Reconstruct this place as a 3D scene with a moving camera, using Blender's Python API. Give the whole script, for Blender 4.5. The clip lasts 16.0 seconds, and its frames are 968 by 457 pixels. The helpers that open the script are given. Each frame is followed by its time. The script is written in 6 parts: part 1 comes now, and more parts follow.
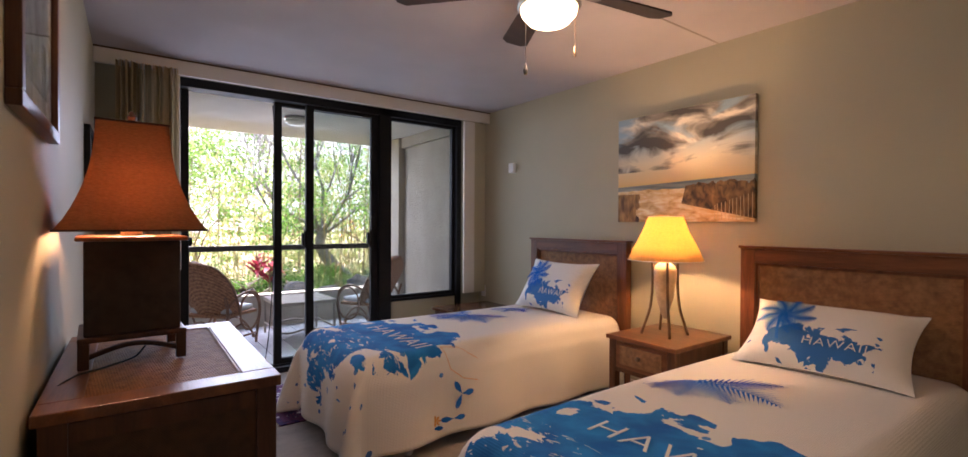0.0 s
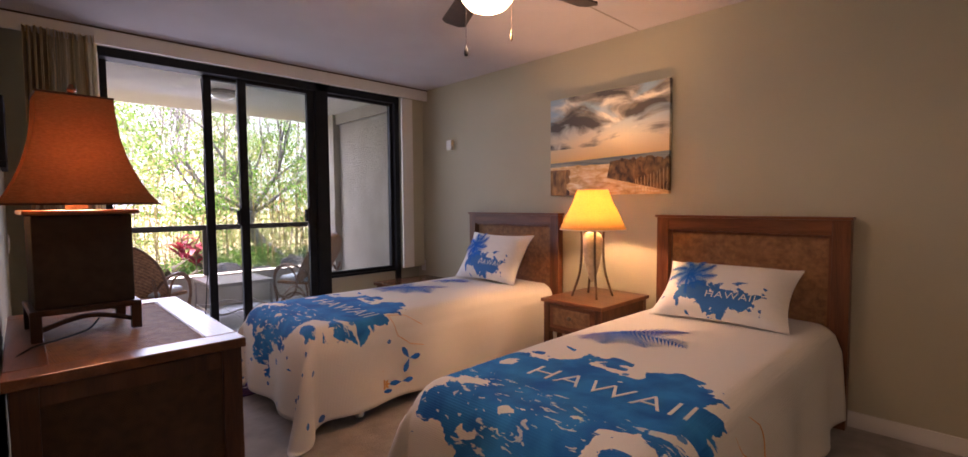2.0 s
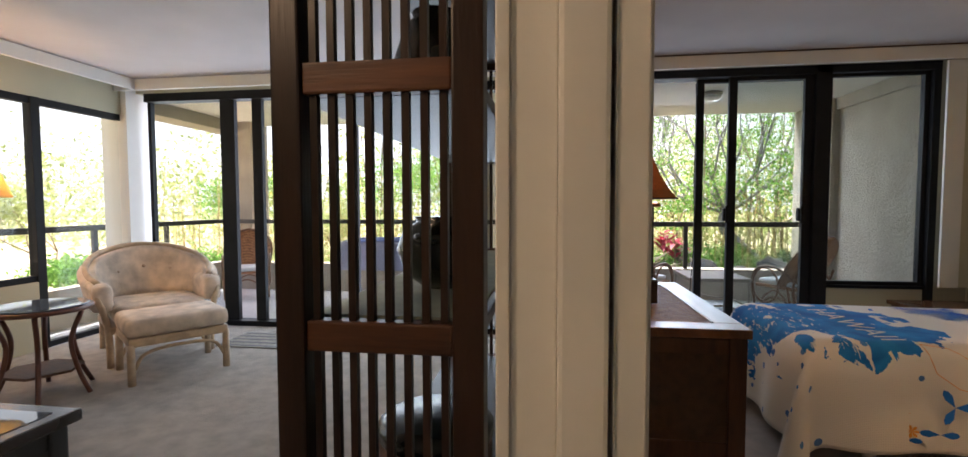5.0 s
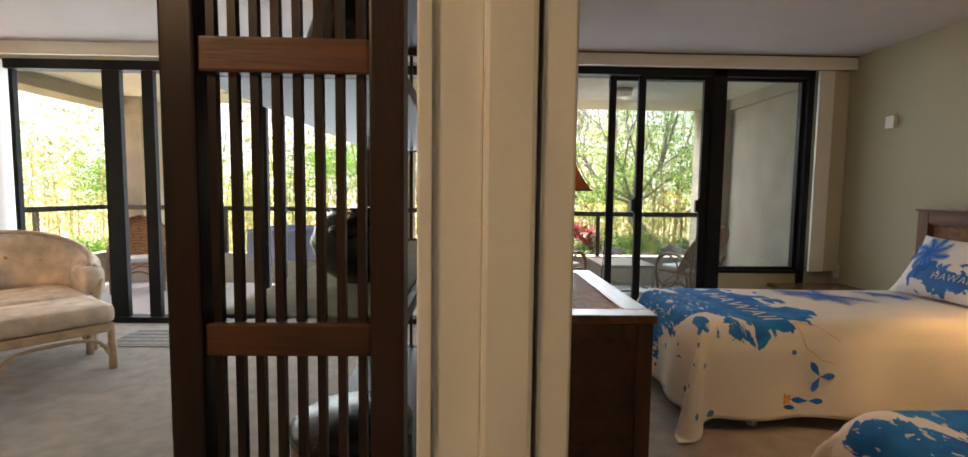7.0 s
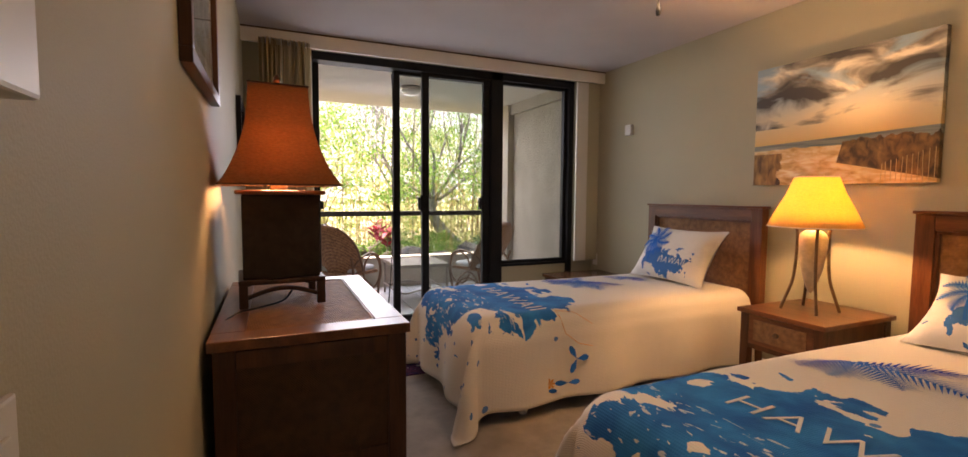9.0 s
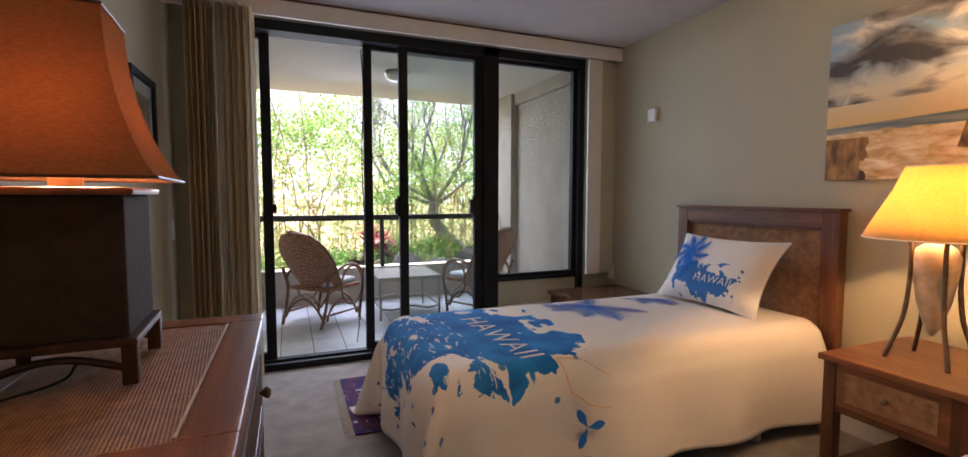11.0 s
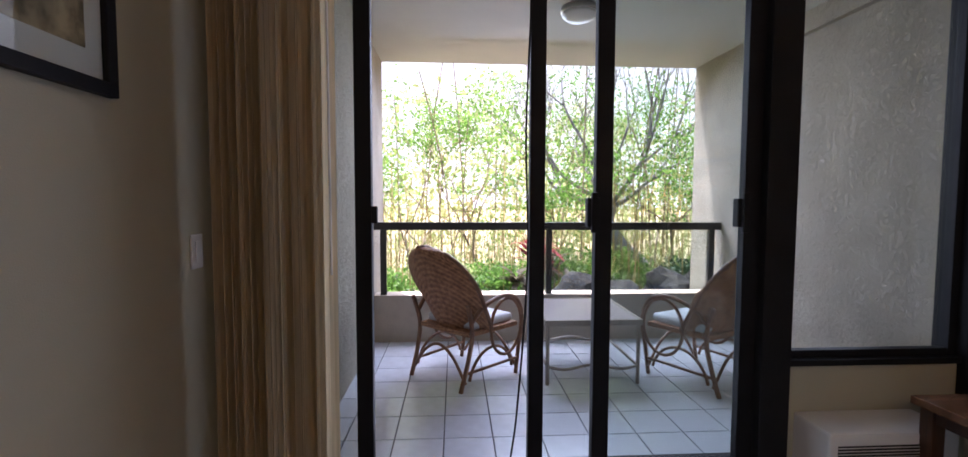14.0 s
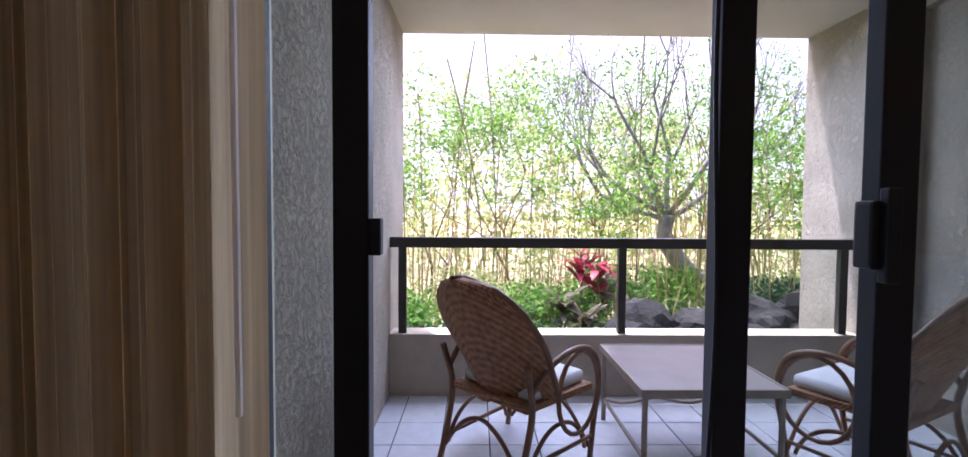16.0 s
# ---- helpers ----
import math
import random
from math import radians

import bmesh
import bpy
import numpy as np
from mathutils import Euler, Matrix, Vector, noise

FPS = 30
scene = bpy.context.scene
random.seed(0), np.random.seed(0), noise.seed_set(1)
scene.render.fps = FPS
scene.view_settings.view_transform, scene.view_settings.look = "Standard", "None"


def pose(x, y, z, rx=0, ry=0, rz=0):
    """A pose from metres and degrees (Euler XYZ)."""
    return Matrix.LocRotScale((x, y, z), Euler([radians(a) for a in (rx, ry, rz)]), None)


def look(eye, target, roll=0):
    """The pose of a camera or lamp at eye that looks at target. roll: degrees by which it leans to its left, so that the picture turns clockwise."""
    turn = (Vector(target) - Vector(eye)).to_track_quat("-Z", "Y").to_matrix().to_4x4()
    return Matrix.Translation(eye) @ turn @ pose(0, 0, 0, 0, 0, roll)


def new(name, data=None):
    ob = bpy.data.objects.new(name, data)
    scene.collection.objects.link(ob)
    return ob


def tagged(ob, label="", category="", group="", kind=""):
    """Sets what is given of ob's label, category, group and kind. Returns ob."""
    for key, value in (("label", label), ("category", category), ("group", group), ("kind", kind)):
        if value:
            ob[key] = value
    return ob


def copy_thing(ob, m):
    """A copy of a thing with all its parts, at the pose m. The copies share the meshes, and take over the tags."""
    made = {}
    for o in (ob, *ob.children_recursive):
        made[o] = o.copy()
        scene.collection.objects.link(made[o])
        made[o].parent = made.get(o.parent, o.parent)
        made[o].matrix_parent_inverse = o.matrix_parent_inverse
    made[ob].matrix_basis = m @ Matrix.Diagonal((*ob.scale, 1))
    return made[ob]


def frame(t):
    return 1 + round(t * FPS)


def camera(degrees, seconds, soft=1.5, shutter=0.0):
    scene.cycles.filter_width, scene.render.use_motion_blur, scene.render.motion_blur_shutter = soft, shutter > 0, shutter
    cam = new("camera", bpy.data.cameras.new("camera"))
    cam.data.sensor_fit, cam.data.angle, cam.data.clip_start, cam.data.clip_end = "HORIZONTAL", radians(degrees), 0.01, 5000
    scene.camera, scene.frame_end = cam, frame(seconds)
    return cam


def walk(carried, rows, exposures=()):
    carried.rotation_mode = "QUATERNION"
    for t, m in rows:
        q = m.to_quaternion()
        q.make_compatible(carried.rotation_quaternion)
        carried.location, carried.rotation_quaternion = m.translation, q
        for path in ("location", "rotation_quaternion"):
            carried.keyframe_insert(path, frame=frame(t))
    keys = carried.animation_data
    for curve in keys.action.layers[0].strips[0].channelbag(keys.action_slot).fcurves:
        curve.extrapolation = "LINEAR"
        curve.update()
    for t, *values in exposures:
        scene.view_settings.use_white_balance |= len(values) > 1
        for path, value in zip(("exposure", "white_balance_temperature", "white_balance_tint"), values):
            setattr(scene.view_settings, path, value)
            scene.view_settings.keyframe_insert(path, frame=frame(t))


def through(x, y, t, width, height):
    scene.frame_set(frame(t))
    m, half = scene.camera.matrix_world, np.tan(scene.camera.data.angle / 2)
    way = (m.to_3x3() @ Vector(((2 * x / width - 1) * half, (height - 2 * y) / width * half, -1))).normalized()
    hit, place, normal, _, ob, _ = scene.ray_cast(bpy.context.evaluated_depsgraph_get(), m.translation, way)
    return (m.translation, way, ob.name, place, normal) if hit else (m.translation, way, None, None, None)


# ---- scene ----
cam = camera(90.3, 16.0)
EXPOSURE = 1.6
BALANCE = [(0, 0.3, 6000, 34), (1.5, 0.3, 6050, 37), (2, 0.28, 6300, 43), (2.8, 0.25, 5900, 34), (3.5, 0.2, 6000, 29), (4.2, 0.12, 6200, 26), (6.5, -0.05, 6200, 16), (7.5, 0.35, 7900, 24), (8.5, 0.4, 8300, 31), (9.2, 0.28, 6900, 33), (11.5, 0.28, 6100, 28), (12.5, 0.25, 6150, 32), (13.5, 0.12, 6000, 32), (14.5, -0.08, 5750, 33), (16, -0.22, 5650, 35)]
PATH = [
    (0, (0.208, 0.88, 1.23), (1.386, 2.496, 1.212), 0.3),
    (0.5, (0.176, 0.855, 1.211), (1.434, 2.409, 1.161), -0.1),
    (1, (0.147, 0.841, 1.201), (1.475, 2.336, 1.134), -0.3),
    (1.5, (0.108, 0.819, 1.206), (1.498, 2.254, 1.108), -0.3),
    (2, (0.068, 0.778, 1.2), (1.452, 2.218, 1.093), -0.4),
    (2.5, (0.038, 0.721, 1.176), (1.218, 2.333, 1.079), -0.7),
    (3, (-0.006, 0.751, 1.171), (0.892, 2.536, 1.088), -0.9),
    (3.5, (-0.048, 0.775, 1.173), (0.475, 2.704, 1.105), -0.7),
    (4, (-0.088, 0.802, 1.168), (0.033, 2.798, 1.133), -1.2),
    (4.2, (-0.069, 0.742, 1.186), (-0.125, 2.741, 1.139), -0.8),
    (6.3, (-0.095, 0.84, 1.175), (-0.44, 2.81, 1.04), 0.0),
    (6.5, (-0.1, 0.812, 1.185), (-0.365, 2.79, 1.046), -0.2),
    (7, (-0.074, 0.792, 1.19), (-0.02, 2.786, 1.042), 0.7),
    (7.5, (-0.035, 0.82, 1.187), (0.361, 2.775, 1.04), 1.2),
    (8, (0.007, 0.805, 1.187), (0.671, 2.686, 1.038), 1.3),
    (8.5, (0.048, 0.908, 1.162), (0.834, 2.742, 1.023), 1.0),
    (9, (0.181, 0.958, 1.175), (0.985, 2.784, 1.036), 0.4),
    (9.2, (0.216, 0.992, 1.183), (1.024, 2.816, 1.046), 0.3),
    (11.3, (0.697, 1.745, 1.161), (1.417, 3.607, 1.03), -0.0),
    (11.5, (0.728, 1.85, 1.155), (1.384, 3.735, 1.031), 0.7),
    (12, (0.825, 2.137, 1.173), (1.246, 4.086, 1.021), 0.1),
    (12.5, (0.882, 2.421, 1.173), (1.047, 4.408, 1.021), -0.3),
    (13, (0.866, 2.713, 1.155), (1.001, 4.705, 1.035), -0.4),
    (13.5, (0.878, 3.011, 1.142), (0.999, 5.004, 1.029), -0.0),
    (14, (0.866, 3.291, 1.14), (0.988, 5.283, 1.022), 0.2),
    (14.5, (0.849, 3.574, 1.152), (0.954, 5.568, 1.031), 0.5),
    (15, (0.809, 3.841, 1.152), (0.895, 5.836, 1.044), 0.5),
    (15.5, (0.766, 4.068, 1.143), (0.828, 6.064, 1.038), 0.6),
    (16, (0.738, 4.308, 1.132), (0.769, 6.306, 1.052), 0.4),
]
walk(cam, [(t, look(eye, target, roll)) for t, eye, target, roll in PATH], [(t, EXPOSURE + stops, kelvin, tint) for t, stops, kelvin, tint in BALANCE])

# ---- world, sun, large lights ----
world = bpy.data.worlds.new("world")
scene.world = world
world.use_nodes = True
wn = world.node_tree
sky = wn.nodes.new("ShaderNodeTexSky")
sky.sky_type, sky.sun_disc = "NISHITA", False
sky.dust_density, sky.air_density, sky.ozone_density = 7.0, 1.0, 0.3
sky.sun_elevation, sky.sun_rotation = radians(72), radians(-27)
wn.links.new(sky.outputs[0], wn.nodes["Background"].inputs[0])
wn.nodes["Background"].inputs[1].default_value = 0.15
sun = new("sun", bpy.data.lights.new("sun", "SUN"))
sun.data.energy, sun.data.angle, sun.data.color = 5.0, radians(0.5), (1.0, 0.95, 0.87)
sun.matrix_world = look((-2.4, 4.8, 17.0), (0.0, 0.0, 0.0))


def window_light(name, x0, x1, y, z0, z1, watts, turn):
    """Sky light in a window's opening."""
    data = bpy.data.lights.new(name, "AREA")
    data.shape, data.size, data.size_y = "RECTANGLE", x1 - x0, z1 - z0
    data.energy, data.color = watts, (0.76, 0.88, 1.0)
    ob = new(name, data)
    ob.matrix_world = turn
    return ob


def bulb(name, x, y, z, watts, color, radius=0.03):
    data = bpy.data.lights.new(name, "POINT")
    data.energy, data.color, data.shadow_soft_size = watts, color, radius
    ob = new(name, data)
    ob.matrix_world = pose(x, y, z)
    return ob


window_light("window_light", 0.3, 2.7, 5.3, 0.1, 2.2, 6.0, pose(1.5, 5.3, 1.2, -90, 0, 0))
window_light("living_room_window_light", -4.1, -0.2, 5.3, 0.1, 2.2, 27.0, pose(-2.2, 5.32, 1.2, -90, 0, 0))
window_light("balcony_opening_light", 0.6, 2.4, 6.45, 0.5, 2.0, 26.0, pose(1.7, 8.05, 2.1, -22, 0, 0)).data.color = (0.72, 0.86, 1.0)
WARM = (1.0, 0.60, 0.24)
bulb("bedside_bulb", 2.80, 2.58, 1.15, 9.0, WARM)
bulb("hall_bulb", -1.25, 0.35, 2.18, 12.0, (1.0, 0.70, 0.40), 0.06)
bulb("dresser_bulb", 0.205, 2.885, 1.32, 5.0, (1.0, 0.58, 0.28), 0.07)
bulb("fan_bulb", 1.58, 2.32, 2.03, 4.2, (1.0, 0.72, 0.42), 0.05)

# ---- materials ----


def nodes_of(name):
    m = bpy.data.materials.new(name)
    m.use_nodes = True
    return m, m.node_tree, m.node_tree.nodes["Principled BSDF"]


def surface(name, color, rough=0.6, metal=0.0, scale=8.0, vary=0.12, bump=0.0, bump_scale=80.0, stretch=(1, 1, 1), per_object=0.0, spec=0.5, grain=0.0):
    """Colour with two scales of noise, fine relief and, on request, a shade of its own for each object."""
    m, nt, bsdf = nodes_of(name)
    n, ln = nt.nodes, nt.links
    tc = n.new("ShaderNodeTexCoord")
    mp = n.new("ShaderNodeMapping")
    mp.inputs["Scale"].default_value = stretch
    ln.new(tc.outputs["Object"], mp.inputs[0])
    a, b = n.new("ShaderNodeTexNoise"), n.new("ShaderNodeTexNoise")
    a.inputs["Scale"].default_value, a.inputs["Detail"].default_value = scale, 4
    b.inputs["Scale"].default_value, b.inputs["Detail"].default_value = bump_scale, 3
    for t in (a, b):
        ln.new(mp.outputs[0], t.inputs["Vector"])
    add = n.new("ShaderNodeMath")
    add.operation = "MULTIPLY_ADD"
    ln.new(b.outputs[0], add.inputs[0])
    add.inputs[1].default_value = grain
    ln.new(a.outputs[0], add.inputs[2])
    ramp = n.new("ShaderNodeValToRGB")
    ramp.color_ramp.elements[0].position, ramp.color_ramp.elements[1].position = 0.3 + grain * 0.5, 0.7 + grain * 0.5
    ramp.color_ramp.elements[0].color = (*[c * (1 - vary) for c in color], 1)
    ramp.color_ramp.elements[1].color = (*[min(1, c * (1 + vary)) for c in color], 1)
    ln.new(add.outputs[0], ramp.inputs[0])
    out = ramp.outputs[0]
    if per_object:
        info, hsv, mr = n.new("ShaderNodeObjectInfo"), n.new("ShaderNodeHueSaturation"), n.new("ShaderNodeMapRange")
        mr.inputs[3].default_value, mr.inputs[4].default_value = 1 - per_object, 1 + per_object
        ln.new(info.outputs["Random"], mr.inputs[0])
        ln.new(mr.outputs[0], hsv.inputs["Value"])
        ln.new(out, hsv.inputs["Color"])
        out = hsv.outputs[0]
    ln.new(out, bsdf.inputs["Base Color"])
    bsdf.inputs["Roughness"].default_value, bsdf.inputs["Metallic"].default_value = rough, metal
    bsdf.inputs["Specular IOR Level"].default_value = spec
    if bump:
        bp = n.new("ShaderNodeBump")
        bp.inputs["Strength"].default_value, bp.inputs["Distance"].default_value = bump, 0.01
        ln.new(b.outputs[0], bp.inputs["Height"])
        ln.new(bp.outputs[0], bsdf.inputs["Normal"])
    return m


def wood(name, dark, light, rough=0.4, axis="X", scale=6.0, spec=0.5):
    """Grain that runs along one axis, with broad bands and fine pores."""
    m, nt, bsdf = nodes_of(name)
    n, ln = nt.nodes, nt.links
    tc, mp = n.new("ShaderNodeTexCoord"), n.new("ShaderNodeMapping")
    ln.new(tc.outputs["Object"], mp.inputs[0])
    mp.inputs["Scale"].default_value = {"X": (0.08, 1, 1), "Y": (1, 0.08, 1), "Z": (1, 1, 0.08)}[axis]
    a, b = n.new("ShaderNodeTexNoise"), n.new("ShaderNodeTexNoise")
    a.inputs["Scale"].default_value, a.inputs["Detail"].default_value, a.inputs["Distortion"].default_value = scale * 2.5, 5, 0.8
    b.inputs["Scale"].default_value, b.inputs["Detail"].default_value = scale * 30, 2
    for t in (a, b):
        ln.new(mp.outputs[0], t.inputs["Vector"])
    mix = n.new("ShaderNodeMath")
    mix.operation = "MULTIPLY_ADD"
    ln.new(b.outputs[0], mix.inputs[0])
    mix.inputs[1].default_value = 0.35
    ln.new(a.outputs[0], mix.inputs[2])
    ramp = n.new("ShaderNodeValToRGB")
    ramp.color_ramp.elements[0].position, ramp.color_ramp.elements[1].position = 0.45, 0.9
    ramp.color_ramp.elements[0].color, ramp.color_ramp.elements[1].color = (*dark, 1), (*light, 1)
    ln.new(mix.outputs[0], ramp.inputs[0])
    ln.new(ramp.outputs[0], bsdf.inputs["Base Color"])
    bp = n.new("ShaderNodeBump")
    bp.inputs["Strength"].default_value, bp.inputs["Distance"].default_value = 0.15, 0.004
    ln.new(b.outputs[0], bp.inputs["Height"])
    ln.new(bp.outputs[0], bsdf.inputs["Normal"])
    bsdf.inputs["Roughness"].default_value = rough
    bsdf.inputs["Specular IOR Level"].default_value = spec
    return m


def woven(name, dark, light, pitch=0.006, rough=0.6, depth=0.6):
    """Basket weave: two crossing waves with uneven strands."""
    m, nt, bsdf = nodes_of(name)
    n, ln = nt.nodes, nt.links
    tc = n.new("ShaderNodeTexCoord")
    sep = n.new("ShaderNodeSeparateXYZ")
    ln.new(tc.outputs["Object"], sep.inputs[0])

    def op(kind, x, y=None):
        k = n.new("ShaderNodeMath")
        k.operation = kind
        for i, v in enumerate((x, y)):
            if v is not None:
                if isinstance(v, (int, float)):
                    k.inputs[i].default_value = v
                else:
                    ln.new(v, k.inputs[i])
        return k.outputs[0]
    f = 2 * math.pi / pitch
    sx = op("SINE", op("MULTIPLY", op("ADD", sep.outputs[0], sep.outputs[1]), f))
    sz = op("SINE", op("MULTIPLY", op("ADD", sep.outputs[2], op("MULTIPLY", sep.outputs[1], -0.9)), f))
    weave = op("ADD", op("MULTIPLY", op("MULTIPLY", sx, sz), 0.5), 0.5)
    noise_t = n.new("ShaderNodeTexNoise")
    noise_t.inputs["Scale"].default_value, noise_t.inputs["Detail"].default_value = 35, 4
    ln.new(tc.outputs["Object"], noise_t.inputs["Vector"])
    fac = op("ADD", op("MULTIPLY", weave, 0.5), op("SUBTRACT", op("MULTIPLY", noise_t.outputs[0], 1.1), 0.3))
    ramp = n.new("ShaderNodeValToRGB")
    ramp.color_ramp.elements[0].position, ramp.color_ramp.elements[1].position = 0.15, 0.85
    ramp.color_ramp.elements[0].color, ramp.color_ramp.elements[1].color = (*dark, 1), (*light, 1)
    ln.new(fac, ramp.inputs[0])
    ln.new(ramp.outputs[0], bsdf.inputs["Base Color"])
    bp = n.new("ShaderNodeBump")
    bp.inputs["Strength"].default_value, bp.inputs["Distance"].default_value = depth, 0.003
    ln.new(weave, bp.inputs["Height"])
    ln.new(bp.outputs[0], bsdf.inputs["Normal"])
    bsdf.inputs["Roughness"].default_value = rough
    return m


def glass_material(name, tint=(0.90, 0.93, 0.92)):
    """A thin pane: clear, with a faint mirror on it."""
    m, nt, bsdf = nodes_of(name)
    n, ln = nt.nodes, nt.links
    tr, gl, mix, fr = n.new("ShaderNodeBsdfTransparent"), n.new("ShaderNodeBsdfGlossy"), n.new("ShaderNodeMixShader"), n.new("ShaderNodeLayerWeight")
    tr.inputs[0].default_value = (*tint, 1)
    gl.inputs["Roughness"].default_value = 0.02
    sq, ad = n.new("ShaderNodeMath"), n.new("ShaderNodeMath")
    sq.operation, ad.operation = "POWER", "MULTIPLY_ADD"
    sq.inputs[1].default_value, ad.inputs[1].default_value, ad.inputs[2].default_value = 4.0, 0.6, 0.025
    ln.new(fr.outputs["Facing"], sq.inputs[0])
    ln.new(sq.outputs[0], ad.inputs[0])
    ln.new(ad.outputs[0], mix.inputs[0])
    ln.new(tr.outputs[0], mix.inputs[1])
    ln.new(gl.outputs[0], mix.inputs[2])
    ln.new(mix.outputs[0], n["Material Output"].inputs[0])
    return m


def shade_material(name, color, glow, strength, weave=260, stretch=(0.35, 0.35, 1.0)):
    """Lamp shade fabric that lets the bulb's light through."""
    m, nt, bsdf = nodes_of(name)
    n, ln = nt.nodes, nt.links
    tl, mix, df = n.new("ShaderNodeBsdfTranslucent"), n.new("ShaderNodeMixShader"), n.new("ShaderNodeBsdfDiffuse")
    tc, nz, ramp = n.new("ShaderNodeTexCoord"), n.new("ShaderNodeTexNoise"), n.new("ShaderNodeValToRGB")
    mp = n.new("ShaderNodeMapping")
    mp.inputs["Scale"].default_value = stretch
    ln.new(tc.outputs["Object"], mp.inputs[0])
    ln.new(mp.outputs[0], nz.inputs["Vector"])
    nz.inputs["Scale"].default_value, nz.inputs["Detail"].default_value = weave, 3
    ramp.color_ramp.elements[0].color = (*[c * 0.75 for c in color], 1)
    ramp.color_ramp.elements[1].color = (*[min(1, c * 1.2) for c in color], 1)
    ramp.color_ramp.elements[0].position, ramp.color_ramp.elements[1].position = 0.3, 0.7
    ln.new(nz.outputs[0], ramp.inputs[0])
    ln.new(ramp.outputs[0], df.inputs[0])
    tl.inputs[0].default_value = (*glow, 1)
    mix.inputs[0].default_value = strength
    ln.new(df.outputs[0], mix.inputs[1])
    ln.new(tl.outputs[0], mix.inputs[2])
    ln.new(mix.outputs[0], n["Material Output"].inputs[0])
    return m


def stucco(name, color, depth=0.8, scale=22.0):
    """Trowelled plaster: flat islands with rough valleys."""
    m, nt, bsdf = nodes_of(name)
    n, ln = nt.nodes, nt.links
    tc, a, b, ramp = n.new("ShaderNodeTexCoord"), n.new("ShaderNodeTexNoise"), n.new("ShaderNodeTexNoise"), n.new("ShaderNodeValToRGB")
    a.inputs["Scale"].default_value, a.inputs["Detail"].default_value, a.inputs["Distortion"].default_value, a.inputs["Roughness"].default_value = scale, 8, 0.4, 0.68
    b.inputs["Scale"].default_value, b.inputs["Detail"].default_value = 3.0, 4
    ln.new(tc.outputs["Object"], a.inputs["Vector"])
    ln.new(tc.outputs["Object"], b.inputs["Vector"])
    ramp.color_ramp.elements[0].position, ramp.color_ramp.elements[1].position = 0.42, 0.56
    ln.new(a.outputs[0], ramp.inputs[0])
    bp = n.new("ShaderNodeBump")
    bp.inputs["Strength"].default_value, bp.inputs["Distance"].default_value = depth, 0.011
    ln.new(ramp.outputs[0], bp.inputs["Height"])
    ln.new(bp.outputs[0], bsdf.inputs["Normal"])
    col = n.new("ShaderNodeValToRGB")
    col.color_ramp.elements[0].position, col.color_ramp.elements[1].position = 0.3, 0.7
    col.color_ramp.elements[0].color = (*[c * 0.86 for c in color], 1)
    col.color_ramp.elements[1].color = (*[c * 1.1 for c in color], 1)
    ln.new(b.outputs[0], col.inputs[0])
    ln.new(col.outputs[0], bsdf.inputs["Base Color"])
    bsdf.inputs["Roughness"].default_value = 0.9
    return m


BLIND = shade_material("vertical_blind_vinyl", (0.66, 0.55, 0.35), (0.80, 0.68, 0.42), 0.25, 90, (1.0, 1.0, 0.02))
WALL = surface("wall_paint", (0.46, 0.43, 0.305), 0.6, vary=0.03, scale=2.0, bump=0.12, bump_scale=220, spec=0.35)
CEILING = surface("ceiling_paint", (0.53, 0.49, 0.49), 0.9, vary=0.04, scale=3.0, bump=0.5, bump_scale=160)
WHITE = surface("white_trim_paint", (0.72, 0.70, 0.65), 0.45, vary=0.03, scale=5.0, bump=0.05)
CARPET = surface("carpet", (0.50, 0.46, 0.41), 1.0, vary=0.16, scale=9.0, bump=1.0, bump_scale=420, spec=0.1, grain=0.6)
STUCCO = stucco("stucco", (0.42, 0.37, 0.30), 0.75, 26.0)
PATIO_CEILING = surface("balcony_ceiling_paint", (0.55, 0.54, 0.50), 0.9, vary=0.04, scale=3.0, bump=0.3, bump_scale=120)
GROUT = surface("grout", (0.10, 0.105, 0.12), 0.95, vary=0.2)
TILE = surface("glazed_floor_tile", (0.62, 0.66, 0.72), 0.16, vary=0.06, scale=14.0, bump=0.06, bump_scale=60, per_object=0.06)
BLACK = surface("black_aluminium", (0.010, 0.010, 0.011), 0.6, vary=0.2, bump=0.03, spec=0.2)
RAILING = surface("dark_railing_paint", (0.035, 0.033, 0.03), 0.5, vary=0.2)
GLASS = glass_material("window_glass")
DARK_WOOD = wood("dark_stained_wood", (0.022, 0.009, 0.005), (0.085, 0.033, 0.013), 0.4, "Z")
DARK_WOOD_X = wood("dark_stained_wood_lengthwise", (0.035, 0.014, 0.006), (0.12, 0.05, 0.02), 0.35, "Y")
HEAD_WOOD = wood("headboard_wood", (0.075, 0.022, 0.007), (0.21, 0.075, 0.025), 0.35, "Y")
HEAD_WOOD_Z = wood("headboard_wood_upright", (0.075, 0.022, 0.007), (0.21, 0.075, 0.025), 0.35, "Z")
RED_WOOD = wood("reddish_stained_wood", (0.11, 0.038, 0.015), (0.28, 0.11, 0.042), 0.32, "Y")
# same wood at half the tone: shade of upright faces is in the colour
RED_WOOD_Z = wood("reddish_stained_wood_upright_shaded", (0.05, 0.017, 0.007), (0.15, 0.055, 0.021), 0.35, "Z")
